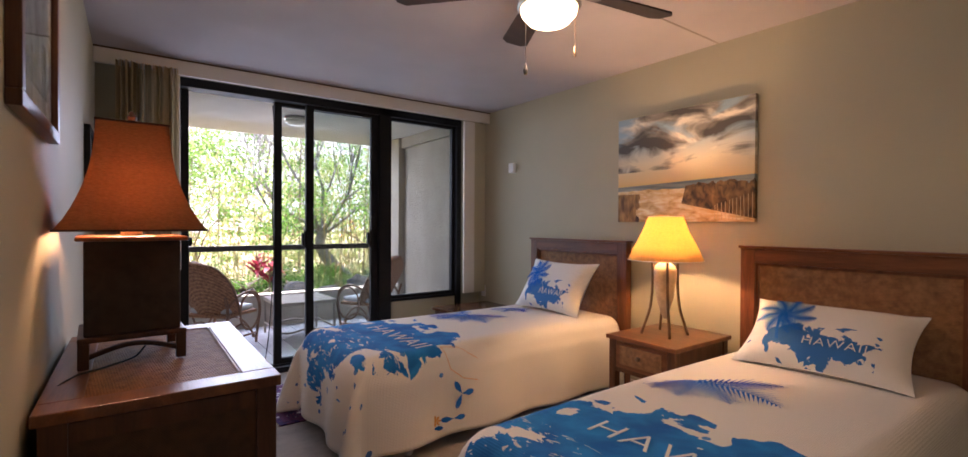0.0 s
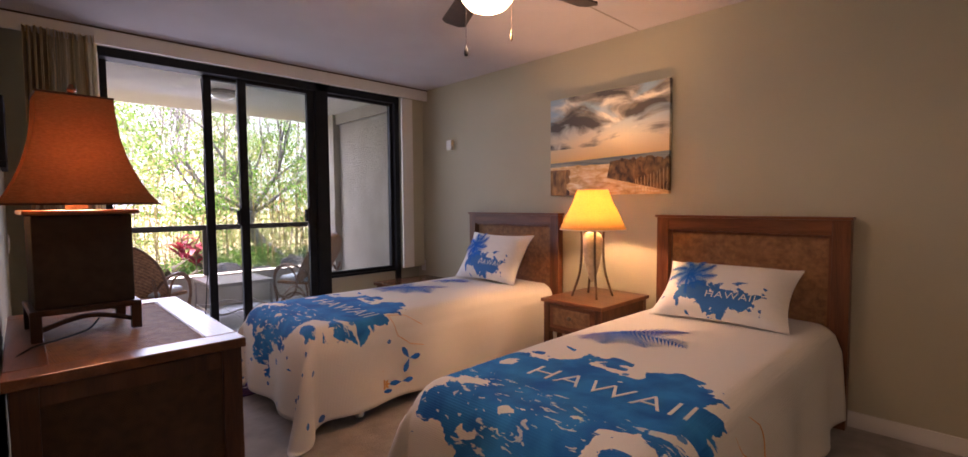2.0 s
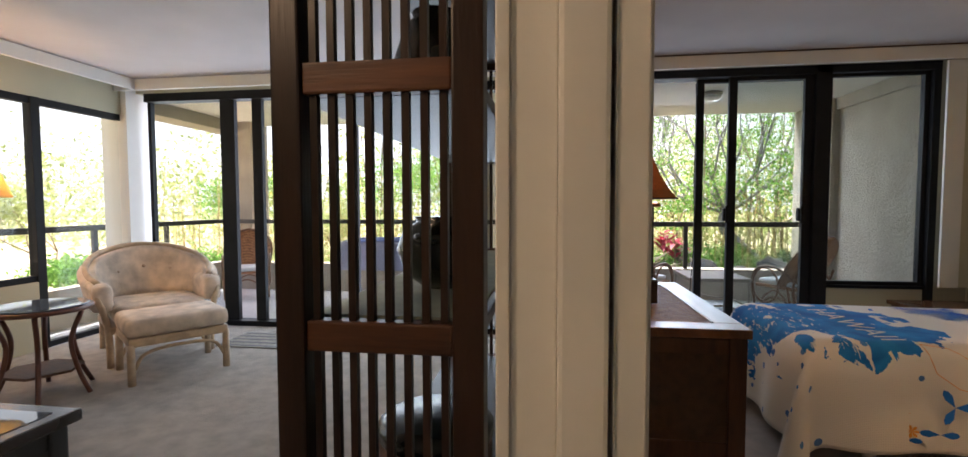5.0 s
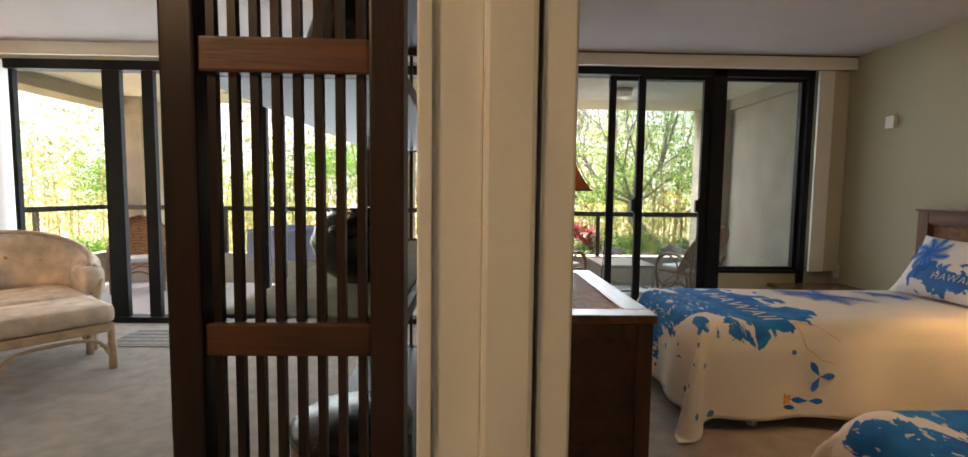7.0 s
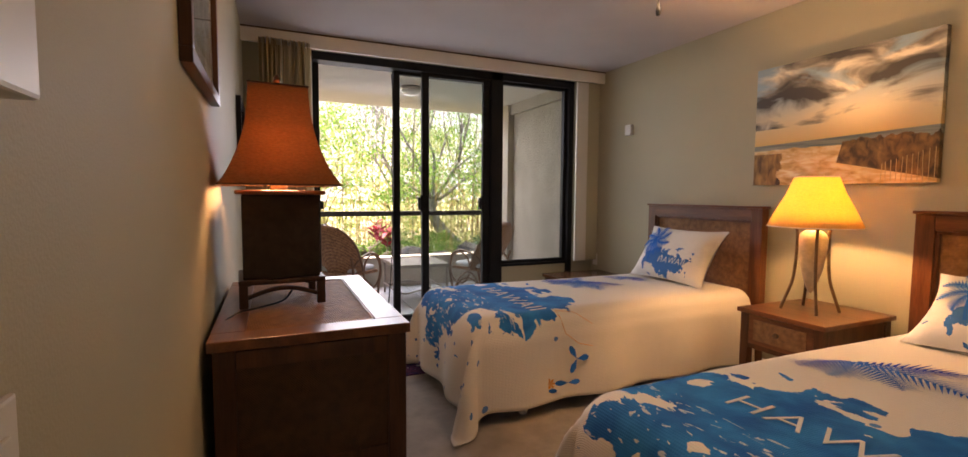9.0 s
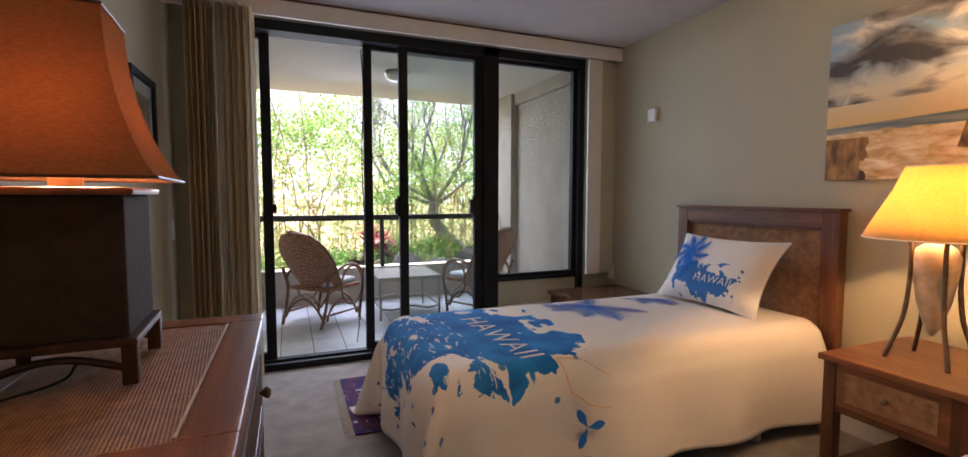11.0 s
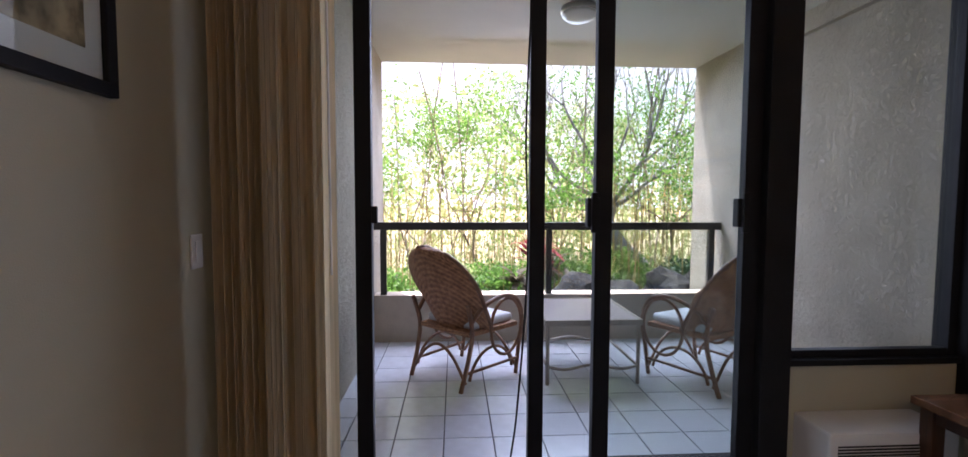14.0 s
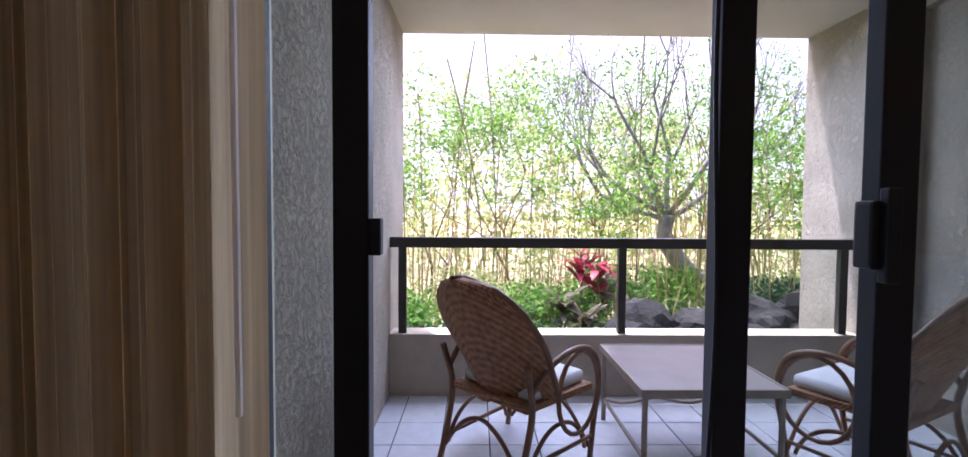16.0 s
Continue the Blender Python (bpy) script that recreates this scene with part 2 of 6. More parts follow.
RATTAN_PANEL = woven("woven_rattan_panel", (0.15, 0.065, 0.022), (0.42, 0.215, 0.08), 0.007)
# rattan darkened likewise, with the shade of the dresser's front and ends
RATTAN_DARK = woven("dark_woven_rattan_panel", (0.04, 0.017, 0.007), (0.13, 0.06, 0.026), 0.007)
WICKER = woven("wicker", (0.13, 0.05, 0.02), (0.52, 0.27, 0.13), 0.02, depth=1.0)
CANE = surface("cane_pole", (0.20, 0.10, 0.05), 0.45, vary=0.25, scale=18, bump=0.1)
PALE_CANE = surface("pale_rattan_pole", (0.50, 0.38, 0.25), 0.5, vary=0.2, scale=15, bump=0.1)
WHITE_CLOTH = surface("white_cotton", (0.82, 0.80, 0.76), 0.9, vary=0.03, scale=4, bump=0.25, bump_scale=260, spec=0.2)
CUSHION = surface("pale_cushion_cloth", (0.62, 0.66, 0.68), 0.9, vary=0.1, scale=12, bump=0.2, bump_scale=300)
FLORAL = surface("faded_floral_cloth", (0.62, 0.52, 0.42), 0.95, vary=0.28, scale=9, bump=0.2, bump_scale=300)
BLACK_METAL = surface("black_metal", (0.015, 0.014, 0.014), 0.45, vary=0.2)
BRONZE = surface("bronze_metal", (0.20, 0.13, 0.075), 0.35, metal=0.8, vary=0.25, scale=20)
CERAMIC = surface("crackled_ceramic", (0.55, 0.42, 0.27), 0.35, vary=0.2, scale=25, bump=0.05)
LAMP_BODY = woven("dark_woven_lamp_body", (0.018, 0.012, 0.009), (0.045, 0.032, 0.024), 0.005, 0.85, 0.4)
PLASTIC = surface("white_plastic", (0.75, 0.74, 0.70), 0.4, vary=0.03)
NICKEL = surface("brushed_nickel", (0.45, 0.42, 0.38), 0.3, metal=1.0, vary=0.08)
BLADE = wood("fan_blade_wood", (0.02, 0.012, 0.008), (0.06, 0.035, 0.022), 0.4, "X")

# ---- mesh helpers ----


def part(name, bm, material, parent=None, label="", smooth=False):
    """Links a bmesh as one mesh object, under a thing or a part."""
    me = bpy.data.meshes.new(name)
    bmesh.ops.recalc_face_normals(bm, faces=bm.faces[:])
    bm.to_mesh(me)
    bm.free()
    me.materials.append(material)
    if smooth:
        for p in me.polygons:
            p.use_smooth = True
    ob = new(name, me)
    ob.parent = parent
    if label:
        ob["label"] = label
    return ob


def thing(name, m, label, category, group=""):
    """An Empty at the base of a thing of several parts."""
    ob = new(name)
    ob.empty_display_size = 0.1
    ob.matrix_world = m
    return tagged(ob, label, category, group)


def setting(name, bm, material, label="", category=""):
    return tagged(part(name, bm, material), label, category, kind="structure")


def box(bm, x0, x1, y0, y1, z0, z1, bev=0.0, m=None):
    mat4 = Matrix.LocRotScale(((x0 + x1) / 2, (y0 + y1) / 2, (z0 + z1) / 2), None, (abs(x1 - x0), abs(y1 - y0), abs(z1 - z0)))
    made = bmesh.ops.create_cube(bm, size=1.0, matrix=(m @ mat4) if m else mat4)
    if bev:
        edges = list({e for v in made["verts"] for e in v.link_edges})
        bmesh.ops.bevel(bm, geom=edges, offset=bev, segments=2, profile=0.6, affect="EDGES")
    return bm


def boxes(*list_of, bev=0.0):
    bm = bmesh.new()
    for b in list_of:
        box(bm, *b, bev=bev)
    return bm


def tube(bm, pts, r, n=8, closed=False):
    """A round bar swept along points; r is one radius or one for each point."""
    pts = [Vector(p) for p in pts]
    k = len(pts)
    rs = r if isinstance(r, (list, tuple)) else [r] * k
    rings, side = [], None
    for i, p in enumerate(pts):
        a = pts[(i - 1) % k] if (closed or i > 0) else p
        b = pts[(i + 1) % k] if (closed or i < k - 1) else p
        d = (b - a).normalized()
        if side is None:
            side = d.cross(Vector((0, 0, 1)))
            if side.length < 1e-3:
                side = d.cross(Vector((1, 0, 0)))
        side = (side - d * side.dot(d)).normalized()
        up = d.cross(side)
        rings.append([bm.verts.new(p + (side * math.cos(2 * math.pi * j / n) + up * math.sin(2 * math.pi * j / n)) * rs[i]) for j in range(n)])
    for i in range(k if closed else k - 1):
        p, q = rings[i], rings[(i + 1) % k]
        for j in range(n):
            bm.faces.new((p[j], p[(j + 1) % n], q[(j + 1) % n], q[j]))
    if not closed:
        bm.faces.new(rings[0][::-1])
        bm.faces.new(rings[-1])
    return bm


def arc(points, steps=6):
    """A smooth curve (Catmull-Rom) through points."""
    p = [Vector(q) for q in points]
    p = [p[0] * 2 - p[1], *p, p[-1] * 2 - p[-2]]
    out = []
    for i in range(1, len(p) - 2):
        for s in range(steps):
            t = s / steps
            a, b, c, d = p[i - 1], p[i], p[i + 1], p[i + 2]
            out.append(0.5 * ((2 * b) + (c - a) * t + (2 * a - 5 * b + 4 * c - d) * t * t + (3 * b - a - 3 * c + d) * t ** 3))
    return out + [p[-2]]


def lathe(bm, profile, n=28, cx=0.0, cy=0.0, cap=True):
    rings = [[bm.verts.new((cx + r * math.cos(2 * math.pi * j / n), cy + r * math.sin(2 * math.pi * j / n), z)) for j in range(n)] for r, z in profile]
    for a, b in zip(rings, rings[1:]):
        for j in range(n):
            bm.faces.new((a[j], a[(j + 1) % n], b[(j + 1) % n], b[j]))
    if cap:
        bm.faces.new(rings[0][::-1])
        bm.faces.new(rings[-1])
    return bm


def surface_grid(bm, f, nu, nv):
    """A sheet from a function of u and v, both 0 to 1."""
    vs = [[bm.verts.new(f(i / nu, j / nv)) for j in range(nv + 1)] for i in range(nu + 1)]
    for i in range(nu):
        for j in range(nv):
            bm.faces.new((vs[i][j], vs[i + 1][j], vs[i + 1][j + 1], vs[i][j + 1]))
    return bm


def thick(ob, t):
    mod = ob.modifiers.new("thickness", "SOLIDIFY")
    mod.thickness, mod.offset = t, 0
    return ob


def words(text, size, m, material, parent, name="lettering", depth=0.0008):
    """Letters of the built-in font, as a mesh part."""
    cu = bpy.data.curves.new(name, "FONT")
    cu.body, cu.size, cu.extrude, cu.align_x, cu.align_y = text, size, depth, "CENTER", "CENTER"
    cu.offset, cu.space_character = -0.014 * size, 1.08
    tmp = bpy.data.objects.new(name, cu)
    me = bpy.data.meshes.new_from_object(tmp)
    bpy.data.objects.remove(tmp)
    me.transform(m)
    me.materials.clear()
    me.materials.append(material)
    ob = new(name, me)
    ob.parent = parent
    return ob


def finer(ob, cuts):
    """Splits a flat mesh so that it can follow a curved surface."""
    bm = bmesh.new()
    bm.from_mesh(ob.data)
    bmesh.ops.triangulate(bm, faces=bm.faces[:])
    bmesh.ops.subdivide_edges(bm, edges=bm.edges[:], cuts=cuts, use_grid_fill=True)
    bm.to_mesh(ob.data)
    bm.free()


# ---- the bedroom's shell ----
XR, YW, CEIL, BACK = 3.2, 5.07, 2.38, -0.3
LRX, LRB = -4.2, -1.6
PF = -0.07
SOFFIT = 2.43
setting("floor", boxes((LRX, XR + 0.12, LRB, YW + 0.12, -0.12, 0.0)), CARPET, "cream looped wall-to-wall carpet, slightly worn", "floor")
setting("ceiling", boxes((LRX - 0.2, XR + 0.12, LRB, YW + 0.14, CEIL, CEIL + 0.14)), CEILING, "off-white sprayed ceiling with fine texture", "ceiling")
setting("ceiling_seam", boxes((1.7, XR, 2.47, 2.482, CEIL - 0.002, CEIL)), surface("ceiling_seam_shadow", (0.36, 0.32, 0.29), 0.9), "thin brown seam across the ceiling", "ceiling seam")
setting("wall_east", boxes((XR, XR + 0.12, BACK, YW + 0.12, 0, CEIL)), WALL, "plain greige painted bedroom wall", "wall")
setting("wall_south", boxes((-0.1, XR, BACK - 0.1, BACK, 0, CEIL)), WALL, "plain greige painted wall behind the beds", "wall")
DJ = 1.14
setting("wall_west", boxes((-0.1, 0, DJ + 0.06, YW, 0, CEIL), (-0.1, 0, BACK, 0.3, 0, CEIL), (-0.1, 0, 0.3, DJ + 0.06, 2.06, CEIL)), WALL, "plain greige painted partition wall with doorway", "wall")
door = thing("door_frame", pose(0, DJ, 0), "cream painted wooden door frame with moulded casing", "door frame")
door["kind"] = "structure"
part("jamb", boxes((-0.102, -0.066, 0.0, 0.058, 0, 2.06), bev=0.002), WHITE, door)
part("door_stop", boxes((-0.066, -0.028, -0.009, 0.058, 0, 2.05), bev=0.004), WHITE, door)
part("rabbet", boxes((-0.028, 0.0, 0.03, 0.058, 0, 2.06), (-0.0245, 0.0, -0.003, 0.03, 0, 2.06), bev=0.0015), WHITE, door)
part("jamb", boxes((-0.102, 0.0, -0.84, -0.82, 0, 2.06)), WHITE, door)
part("head_jamb", boxes((-0.102, 0.0, -0.82, -0.01, 2.04, 2.06)), WHITE, door)
part("casing", boxes((-0.112, -0.102, -0.004, 0.062, 0, 2.11), (-0.115, -0.112, 0.016, 0.045, 0, 2.1), bev=0.0012), WHITE, door)
part("casing", boxes((0.0, 0.014, 0.068, 0.134, 0, 2.11), (0.014, 0.019, 0.08, 0.118, 0, 2.1), bev=0.003), WHITE, door)
for a, b in ((-0.112, -0.102), (0.0, 0.014)):
    part("casing", boxes((a, b, -0.886, -0.826, 0, 2.11), bev=0.002), WHITE, door)
    part("head_casing", boxes((a, b, -0.82, -0.008, 2.046, 2.11), bev=0.002), WHITE, door)
setting("baseboard", boxes((XR - 0.012, XR, BACK, YW, 0, 0.085), (0, 0.012, DJ + 0.14, YW, 0, 0.085), bev=0.003), WHITE, "white painted baseboard", "baseboard")

# the window wall: a low wall under the fixed pane, a jamb beside the wardrobe side
setting("wall_north", boxes((-0.1, 0.36, YW, YW + 0.14, 0, CEIL), (2.955, 3.32, YW, YW + 0.14, 0, CEIL), (0.36, 2.955, YW, YW + 0.14, 2.3, CEIL), (2.15, 2.955, YW + 0.02, YW + 0.14, 0, 0.5)), WALL, "painted wall around the sliding glass doors", "wall")
win = thing("window_1", pose(0, YW, 0), "black aluminium sliding glass doors with fixed side pane", "sliding door")
win["kind"] = "structure"
part("head_track", boxes((0.36, 2.955, -0.02, 0.13, 2.235, 2.3), bev=0.004), BLACK, win)
part("sill_track", boxes((0.36, 2.12, -0.03, 0.13, 0, 0.045), (0.36, 2.12, 0.02, 0.035, 0.045, 0.06), bev=0.003), BLACK, win)


def sash(name, x0, x1, y, z0, z1, left, right, rail=0.05):
    s = part(name, boxes((x0, x0 + left, y - 0.02, y + 0.02, z0, z1), (x1 - right, x1, y - 0.02, y + 0.02, z0, z1), (x0 + left, x1 - right, y - 0.018, y + 0.018, z0, z0 + rail), (x0 + left, x1 - right, y - 0.018, y + 0.018, z1 - rail * 0.7, z1), bev=0.003), BLACK, win)
    p = part("pane", boxes((x0 + left * 0.5, x1 - right * 0.5, y - 0.002, y + 0.002, z0 + 0.02, z1 - 0.02)), GLASS, s, "clear pane")
    p.visible_shadow = False
    return s


s1 = sash("fixed_sash", 0.36, 0.55, 0.10, 0.045, 2.24, 0.006, 0.063)
s2 = sash("sliding_sash", 1.155, 2.12, 0.085, 0.045, 2.24, 0.06, 0.06)
s3 = sash("sliding_sash", 1.40, 2.05, 0.04, 0.045, 2.24, 0.065, 0.065)
s4 = sash("fixed_sash", 2.12, 2.93, 0.05, 0.5, 2.24, 0.06, 0.06, 0.045)
part("centre_post", boxes((2.05, 2.17, -0.02, 0.13, 0, 2.3), bev=0.004), BLACK, win)
part("end_post", boxes((2.902, 2.957, -0.015, 0.13, 0.3, 2.3), bev=0.004), BLACK, win)
for s, x, y in ((s3, 1.385, 0.005), (s3, 1.965, 0.005)):
    bm = boxes((x - 0.025, x + 0.025, y - 0.02, y + 0.02, 1.04, 1.15), bev=0.006)
    box(bm, x - 0.012, x + 0.012, y - 0.035, y - 0.015, 1.02, 1.17, 0.004)
    part("handle", bm, BLACK, s, "black pull handle")
part("strike_plate", boxes((0.55, 0.572, 0.075, 0.10, 1.05, 1.115), bev=0.003), BLACK, s1, "black latch strike")
bm = bmesh.new()
tube(bm, arc([(0.0, 0.0, 2.2), (0.012, -0.005, 1.9), (-0.004, -0.01, 1.4), (0.006, -0.01, 0.9), (-0.03, -0.02, 0.35), (-0.06, -0.03, 0.12)], 6), 0.004, 6)
bmesh.ops.translate(bm, verts=bm.verts[:], vec=(1.14, 0.055, 0))
part("screen_cord", bm, BLACK, win, "thin black hanging cord")
part("window_sill", boxes((2.15, 2.9, 0.0, 0.06, 0.49, 0.515), bev=0.003), BLACK, win)

val = thing("valance", pose(0, 4.9, 2.27), "long cream painted wooden blind valance under the ceiling", "valance")
part("fascia", boxes((0.0, XR, -0.012, 0.012, 0, 0.1), bev=0.003), WHITE, val)
part("trim_strip", boxes((0.0, XR, -0.018, 0.012, 0.1, 0.11), bev=0.002), DARK_WOOD_X, val, "thin brown edge strip")
part("blind_track", boxes((0.02, XR - 0.02, 0.03, 0.08, 0.06, 0.11)), PLASTIC, val)

panel = thing("window_side_panel", pose(2.9, 4.93, 0.53), "cream side panel hanging beside the window", "side panel")
part("board", boxes((0.01, 0.14, 0, 0.022, 0, 1.74), bev=0.004), WHITE, panel)
part("return_board", boxes((0.10, 0.29, 0.022, 0.13, 0.0, 1.74), bev=0.004), WALL, panel)

# vertical blinds drawn to the side
blinds = thing("vertical_blinds", pose(0.13, 4.87, 0), "cream vinyl vertical blinds drawn into a stack", "blinds")
random.seed(5)
for i in range(23):
    x = 0.0153 * i
    turn = Matrix.Translation((x, 0.01 * math.sin(i * 1.7), 0)) @ pose(0, 0, 0, 0, 0, 70 + 14 * (i % 2) + random.uniform(-10, 10))
    bm = bmesh.new()
    surface_grid(bm, lambda u, v, t=turn: t @ Vector((0.089 * (u - 0.5), 0.008 * math.sin(math.pi * u), 0.02 + v * 2.28)), 4, 1)
    thick(part("slat", bm, BLIND, blinds), 0.0012)
bm = bmesh.new()
tube(bm, [(0.34, -0.03, 2.2), (0.345, -0.03, 0.9)], 0.004)
part("wand", bm, PLASTIC, blinds)

# ---- balcony ----
setting("balcony_slab", boxes((-0.2, 3.4, YW + 0.1, 7.5, PF - 0.2, PF - 0.008)), GROUT, "grey grout bed under the balcony tiles", "floor")
setting("balcony_ceiling", boxes((-5.15, 3.5, YW + 0.14, 7.94, SOFFIT, 2.7), (-5.15, -4.34, 1.0, YW + 0.14, SOFFIT, 2.7)), PATIO_CEILING, "painted concrete soffit over the balcony", "ceiling")
setting("balcony_wall_west", boxes((-0.15, 0.185, YW + 0.14, 7.94, PF - 0.2, SOFFIT)), STUCCO, "rough beige stucco balcony side wall", "wall")
setting("balcony_wall_east", boxes((3.31, 3.55, YW + 0.14, 7.94, PF - 0.2, SOFFIT), (3.22, 3.31, 7.05, 7.94, PF - 0.2, SOFFIT)), STUCCO, "rough beige stucco side wall with pier", "wall")
setting("balcony_beam", boxes((3.26, 3.31, YW + 0.14, 7.05, SOFFIT - 0.14, SOFFIT)), STUCCO, "shallow stucco band under the soffit", "beam")
setting("balcony_parapet", boxes((0.185, 3.22, 7.365, 7.5, PF - 0.2, 0.31), (0.185, 3.22, 7.35, 7.53, 0.31, 0.333), bev=0.004), surface("painted_parapet", (0.42, 0.37, 0.30), 0.85, vary=0.08, bump=0.3), "low painted parapet with flat cap", "parapet")
rail = thing("balcony_railing", pose(0, 7.4, 0.333), "dark metal balcony railing with glass infill", "railing")
part("top_rail", boxes((0.187, 3.205, -0.03, 0.03, 0.552, 0.618), bev=0.006), RAILING, rail)
for x in (0.265, 1.68, 3.125):
    part("post", boxes((x - 0.025, x + 0.025, -0.02, 0.02, 0.0, 0.552)), RAILING, rail)
p = part("glass_panel", boxes((0.30, 1.645, -0.003, 0.003, 0.03, 0.55)), GLASS, rail)
p.visible_shadow = False
p = part("glass_panel", boxes((1.715, 3.09, -0.003, 0.003, 0.03, 0.55)), GLASS, rail)
p.visible_shadow = False
lamp = thing("balcony_light", pose(1.70, 6.55, SOFFIT), "round white balcony ceiling light", "ceiling light")
bm = bmesh.new()
lathe(bm, [(0.12, 0), (0.125, -0.03), (0.12, -0.04)])
part("base", bm, NICKEL, lamp, smooth=True)
bm = bmesh.new()
lathe(bm, [(0.115, -0.04), (0.112, -0.06), (0.08, -0.085), (0.02, -0.095)])
part("diffuser", bm, PLASTIC, lamp, smooth=True)

# ---- bed ----


def bedspread_material():
    """White quilt cloth with a blue splash print at the foot."""
    m, nt, bsdf = nodes_of("printed_bedspread")
    n, ln = nt.nodes, nt.links

    def op(kind, *vals):
        k = n.new("ShaderNodeMath")
        k.operation = kind
        for i, v in enumerate(vals):
            if isinstance(v, (int, float)):
                k.inputs[i].default_value = v
            else:
                ln.new(v, k.inputs[i])
        return k.outputs[0]
    uv = n.new("ShaderNodeUVMap")
    uv.uv_map = "cloth"
    sep = n.new("ShaderNodeSeparateXYZ")
    ln.new(uv.outputs[0], sep.inputs[0])
    u, v = sep.outputs[0], sep.outputs[1]

    def noise_of(scale, detail, dist=0.0, offset=0.0, sx=1.0):
        t, mp = n.new("ShaderNodeTexNoise"), n.new("ShaderNodeMapping")
        mp.inputs["Location"].default_value = (offset, offset * 0.7, 0)
        mp.inputs["Scale"].default_value = (sx, 1, 1)
        ln.new(uv.outputs[0], mp.inputs[0])
        ln.new(mp.outputs[0], t.inputs["Vector"])
        t.inputs["Scale"].default_value, t.inputs["Detail"].default_value, t.inputs["Distortion"].default_value = scale, detail, dist
        return t.outputs[0]

    def bell(cu, cv, ru, rv):
        a = op("POWER", op("DIVIDE", op("SUBTRACT", u, cu), ru), 2.0)
        b = op("POWER", op("DIVIDE", op("SUBTRACT", v, cv), rv), 2.0)
        return op("SUBTRACT", 1.0, op("ADD", a, b))
    body = op("MAXIMUM", bell(0.22, 0.04, 0.42, 0.50), bell(0.50, -0.22, 0.2, 0.2))
    splash = op("GREATER_THAN", op("ADD", op("MULTIPLY", body, 0.36), op("MULTIPLY", op("SUBTRACT", noise_of(5.2, 5, 0.5, 0.0, 1.5), 0.5), 1.9)), 0.06)
    band = op("LESS_THAN", op("ABSOLUTE", op("SUBTRACT", u, op("ADD", 0.335, op("MULTIPLY", noise_of(7, 4, 0.4, 2.0), 0.10)))), 0.105)
    band = op("MULTIPLY", band, op("LESS_THAN", op("ABSOLUTE", op("ADD", v, 0.08)), op("ADD", 0.30, op("MULTIPLY", noise_of(9, 3, 0, 7.0), 0.16))))
    drops = n.new("ShaderNodeTexVoronoi")
    drops.inputs["Scale"].default_value = 11
    ln.new(uv.outputs[0], drops.inputs["Vector"])
    dots = op("MULTIPLY", op("LESS_THAN", drops.outputs["Distance"], op("MULTIPLY", noise_of(4, 2, 0, 4.0), 0.33)), op("GREATER_THAN", op("MAXIMUM", bell(0.10, 0.0, 0.62, 0.95), bell(0.5, -0.5, 0.25, 0.2)), 0.05))
    blue = op("MINIMUM", 1.0, op("ADD", op("ADD", splash, band), op("MULTIPLY", dots, 0.9)))
    streak = op("MULTIPLY", op("GREATER_THAN", noise_of(16, 4, 0.8, 3.0, 3.0), 0.62), op("LESS_THAN", u, 0.24))
    blue = op("MULTIPLY", blue, op("SUBTRACT", 1.0, op("MULTIPLY", streak, 0.75)))
    ink = n.new("ShaderNodeValToRGB")
    ink.color_ramp.elements[0].color, ink.color_ramp.elements[1].color = (0.010, 0.13, 0.46, 1), (0.02, 0.25, 0.64, 1)
    ink.color_ramp.elements[0].position, ink.color_ramp.elements[1].position = 0.35, 0.65
    ln.new(noise_of(7, 3, 0.3, 9.0), ink.inputs[0])
    mix = n.new("ShaderNodeMix")
    mix.data_type = "RGBA"
    ln.new(blue, mix.inputs[0])
    mix.inputs[6].default_value = (0.80, 0.77, 0.71, 1)
    ln.new(ink.outputs[0], mix.inputs[7])
    ln.new(mix.outputs[2], bsdf.inputs["Base Color"])
    quilt = op("MULTIPLY", op("SINE", op("MULTIPLY", op("ADD", u, v), 420.0)), op("SINE", op("MULTIPLY", op("SUBTRACT", u, v), 420.0)))
    bp = n.new("ShaderNodeBump")
    bp.inputs["Strength"].default_value, bp.inputs["Distance"].default_value = 0.35, 0.002
    ln.new(quilt, bp.inputs["Height"])
    ln.new(bp.outputs[0], bsdf.inputs["Normal"])
    bsdf.inputs["Roughness"].default_value = 0.85
    bsdf.inputs["Specular IOR Level"].default_value = 0.2
    return m


SPREAD = bedspread_material()
INK = surface("blue_print_ink", (0.015, 0.15, 0.55), 0.85, vary=0.15, spec=0.2)
INK_DEEP = surface("deep_blue_print_ink", (0.01, 0.06, 0.50), 0.85, vary=0.15, spec=0.2)
ORANGE = surface("orange_print_ink", (0.75, 0.36, 0.08), 0.85, vary=0.15, spec=0.2)
LENGTH, HALF, TOP = 1.98, 0.47, 0.55


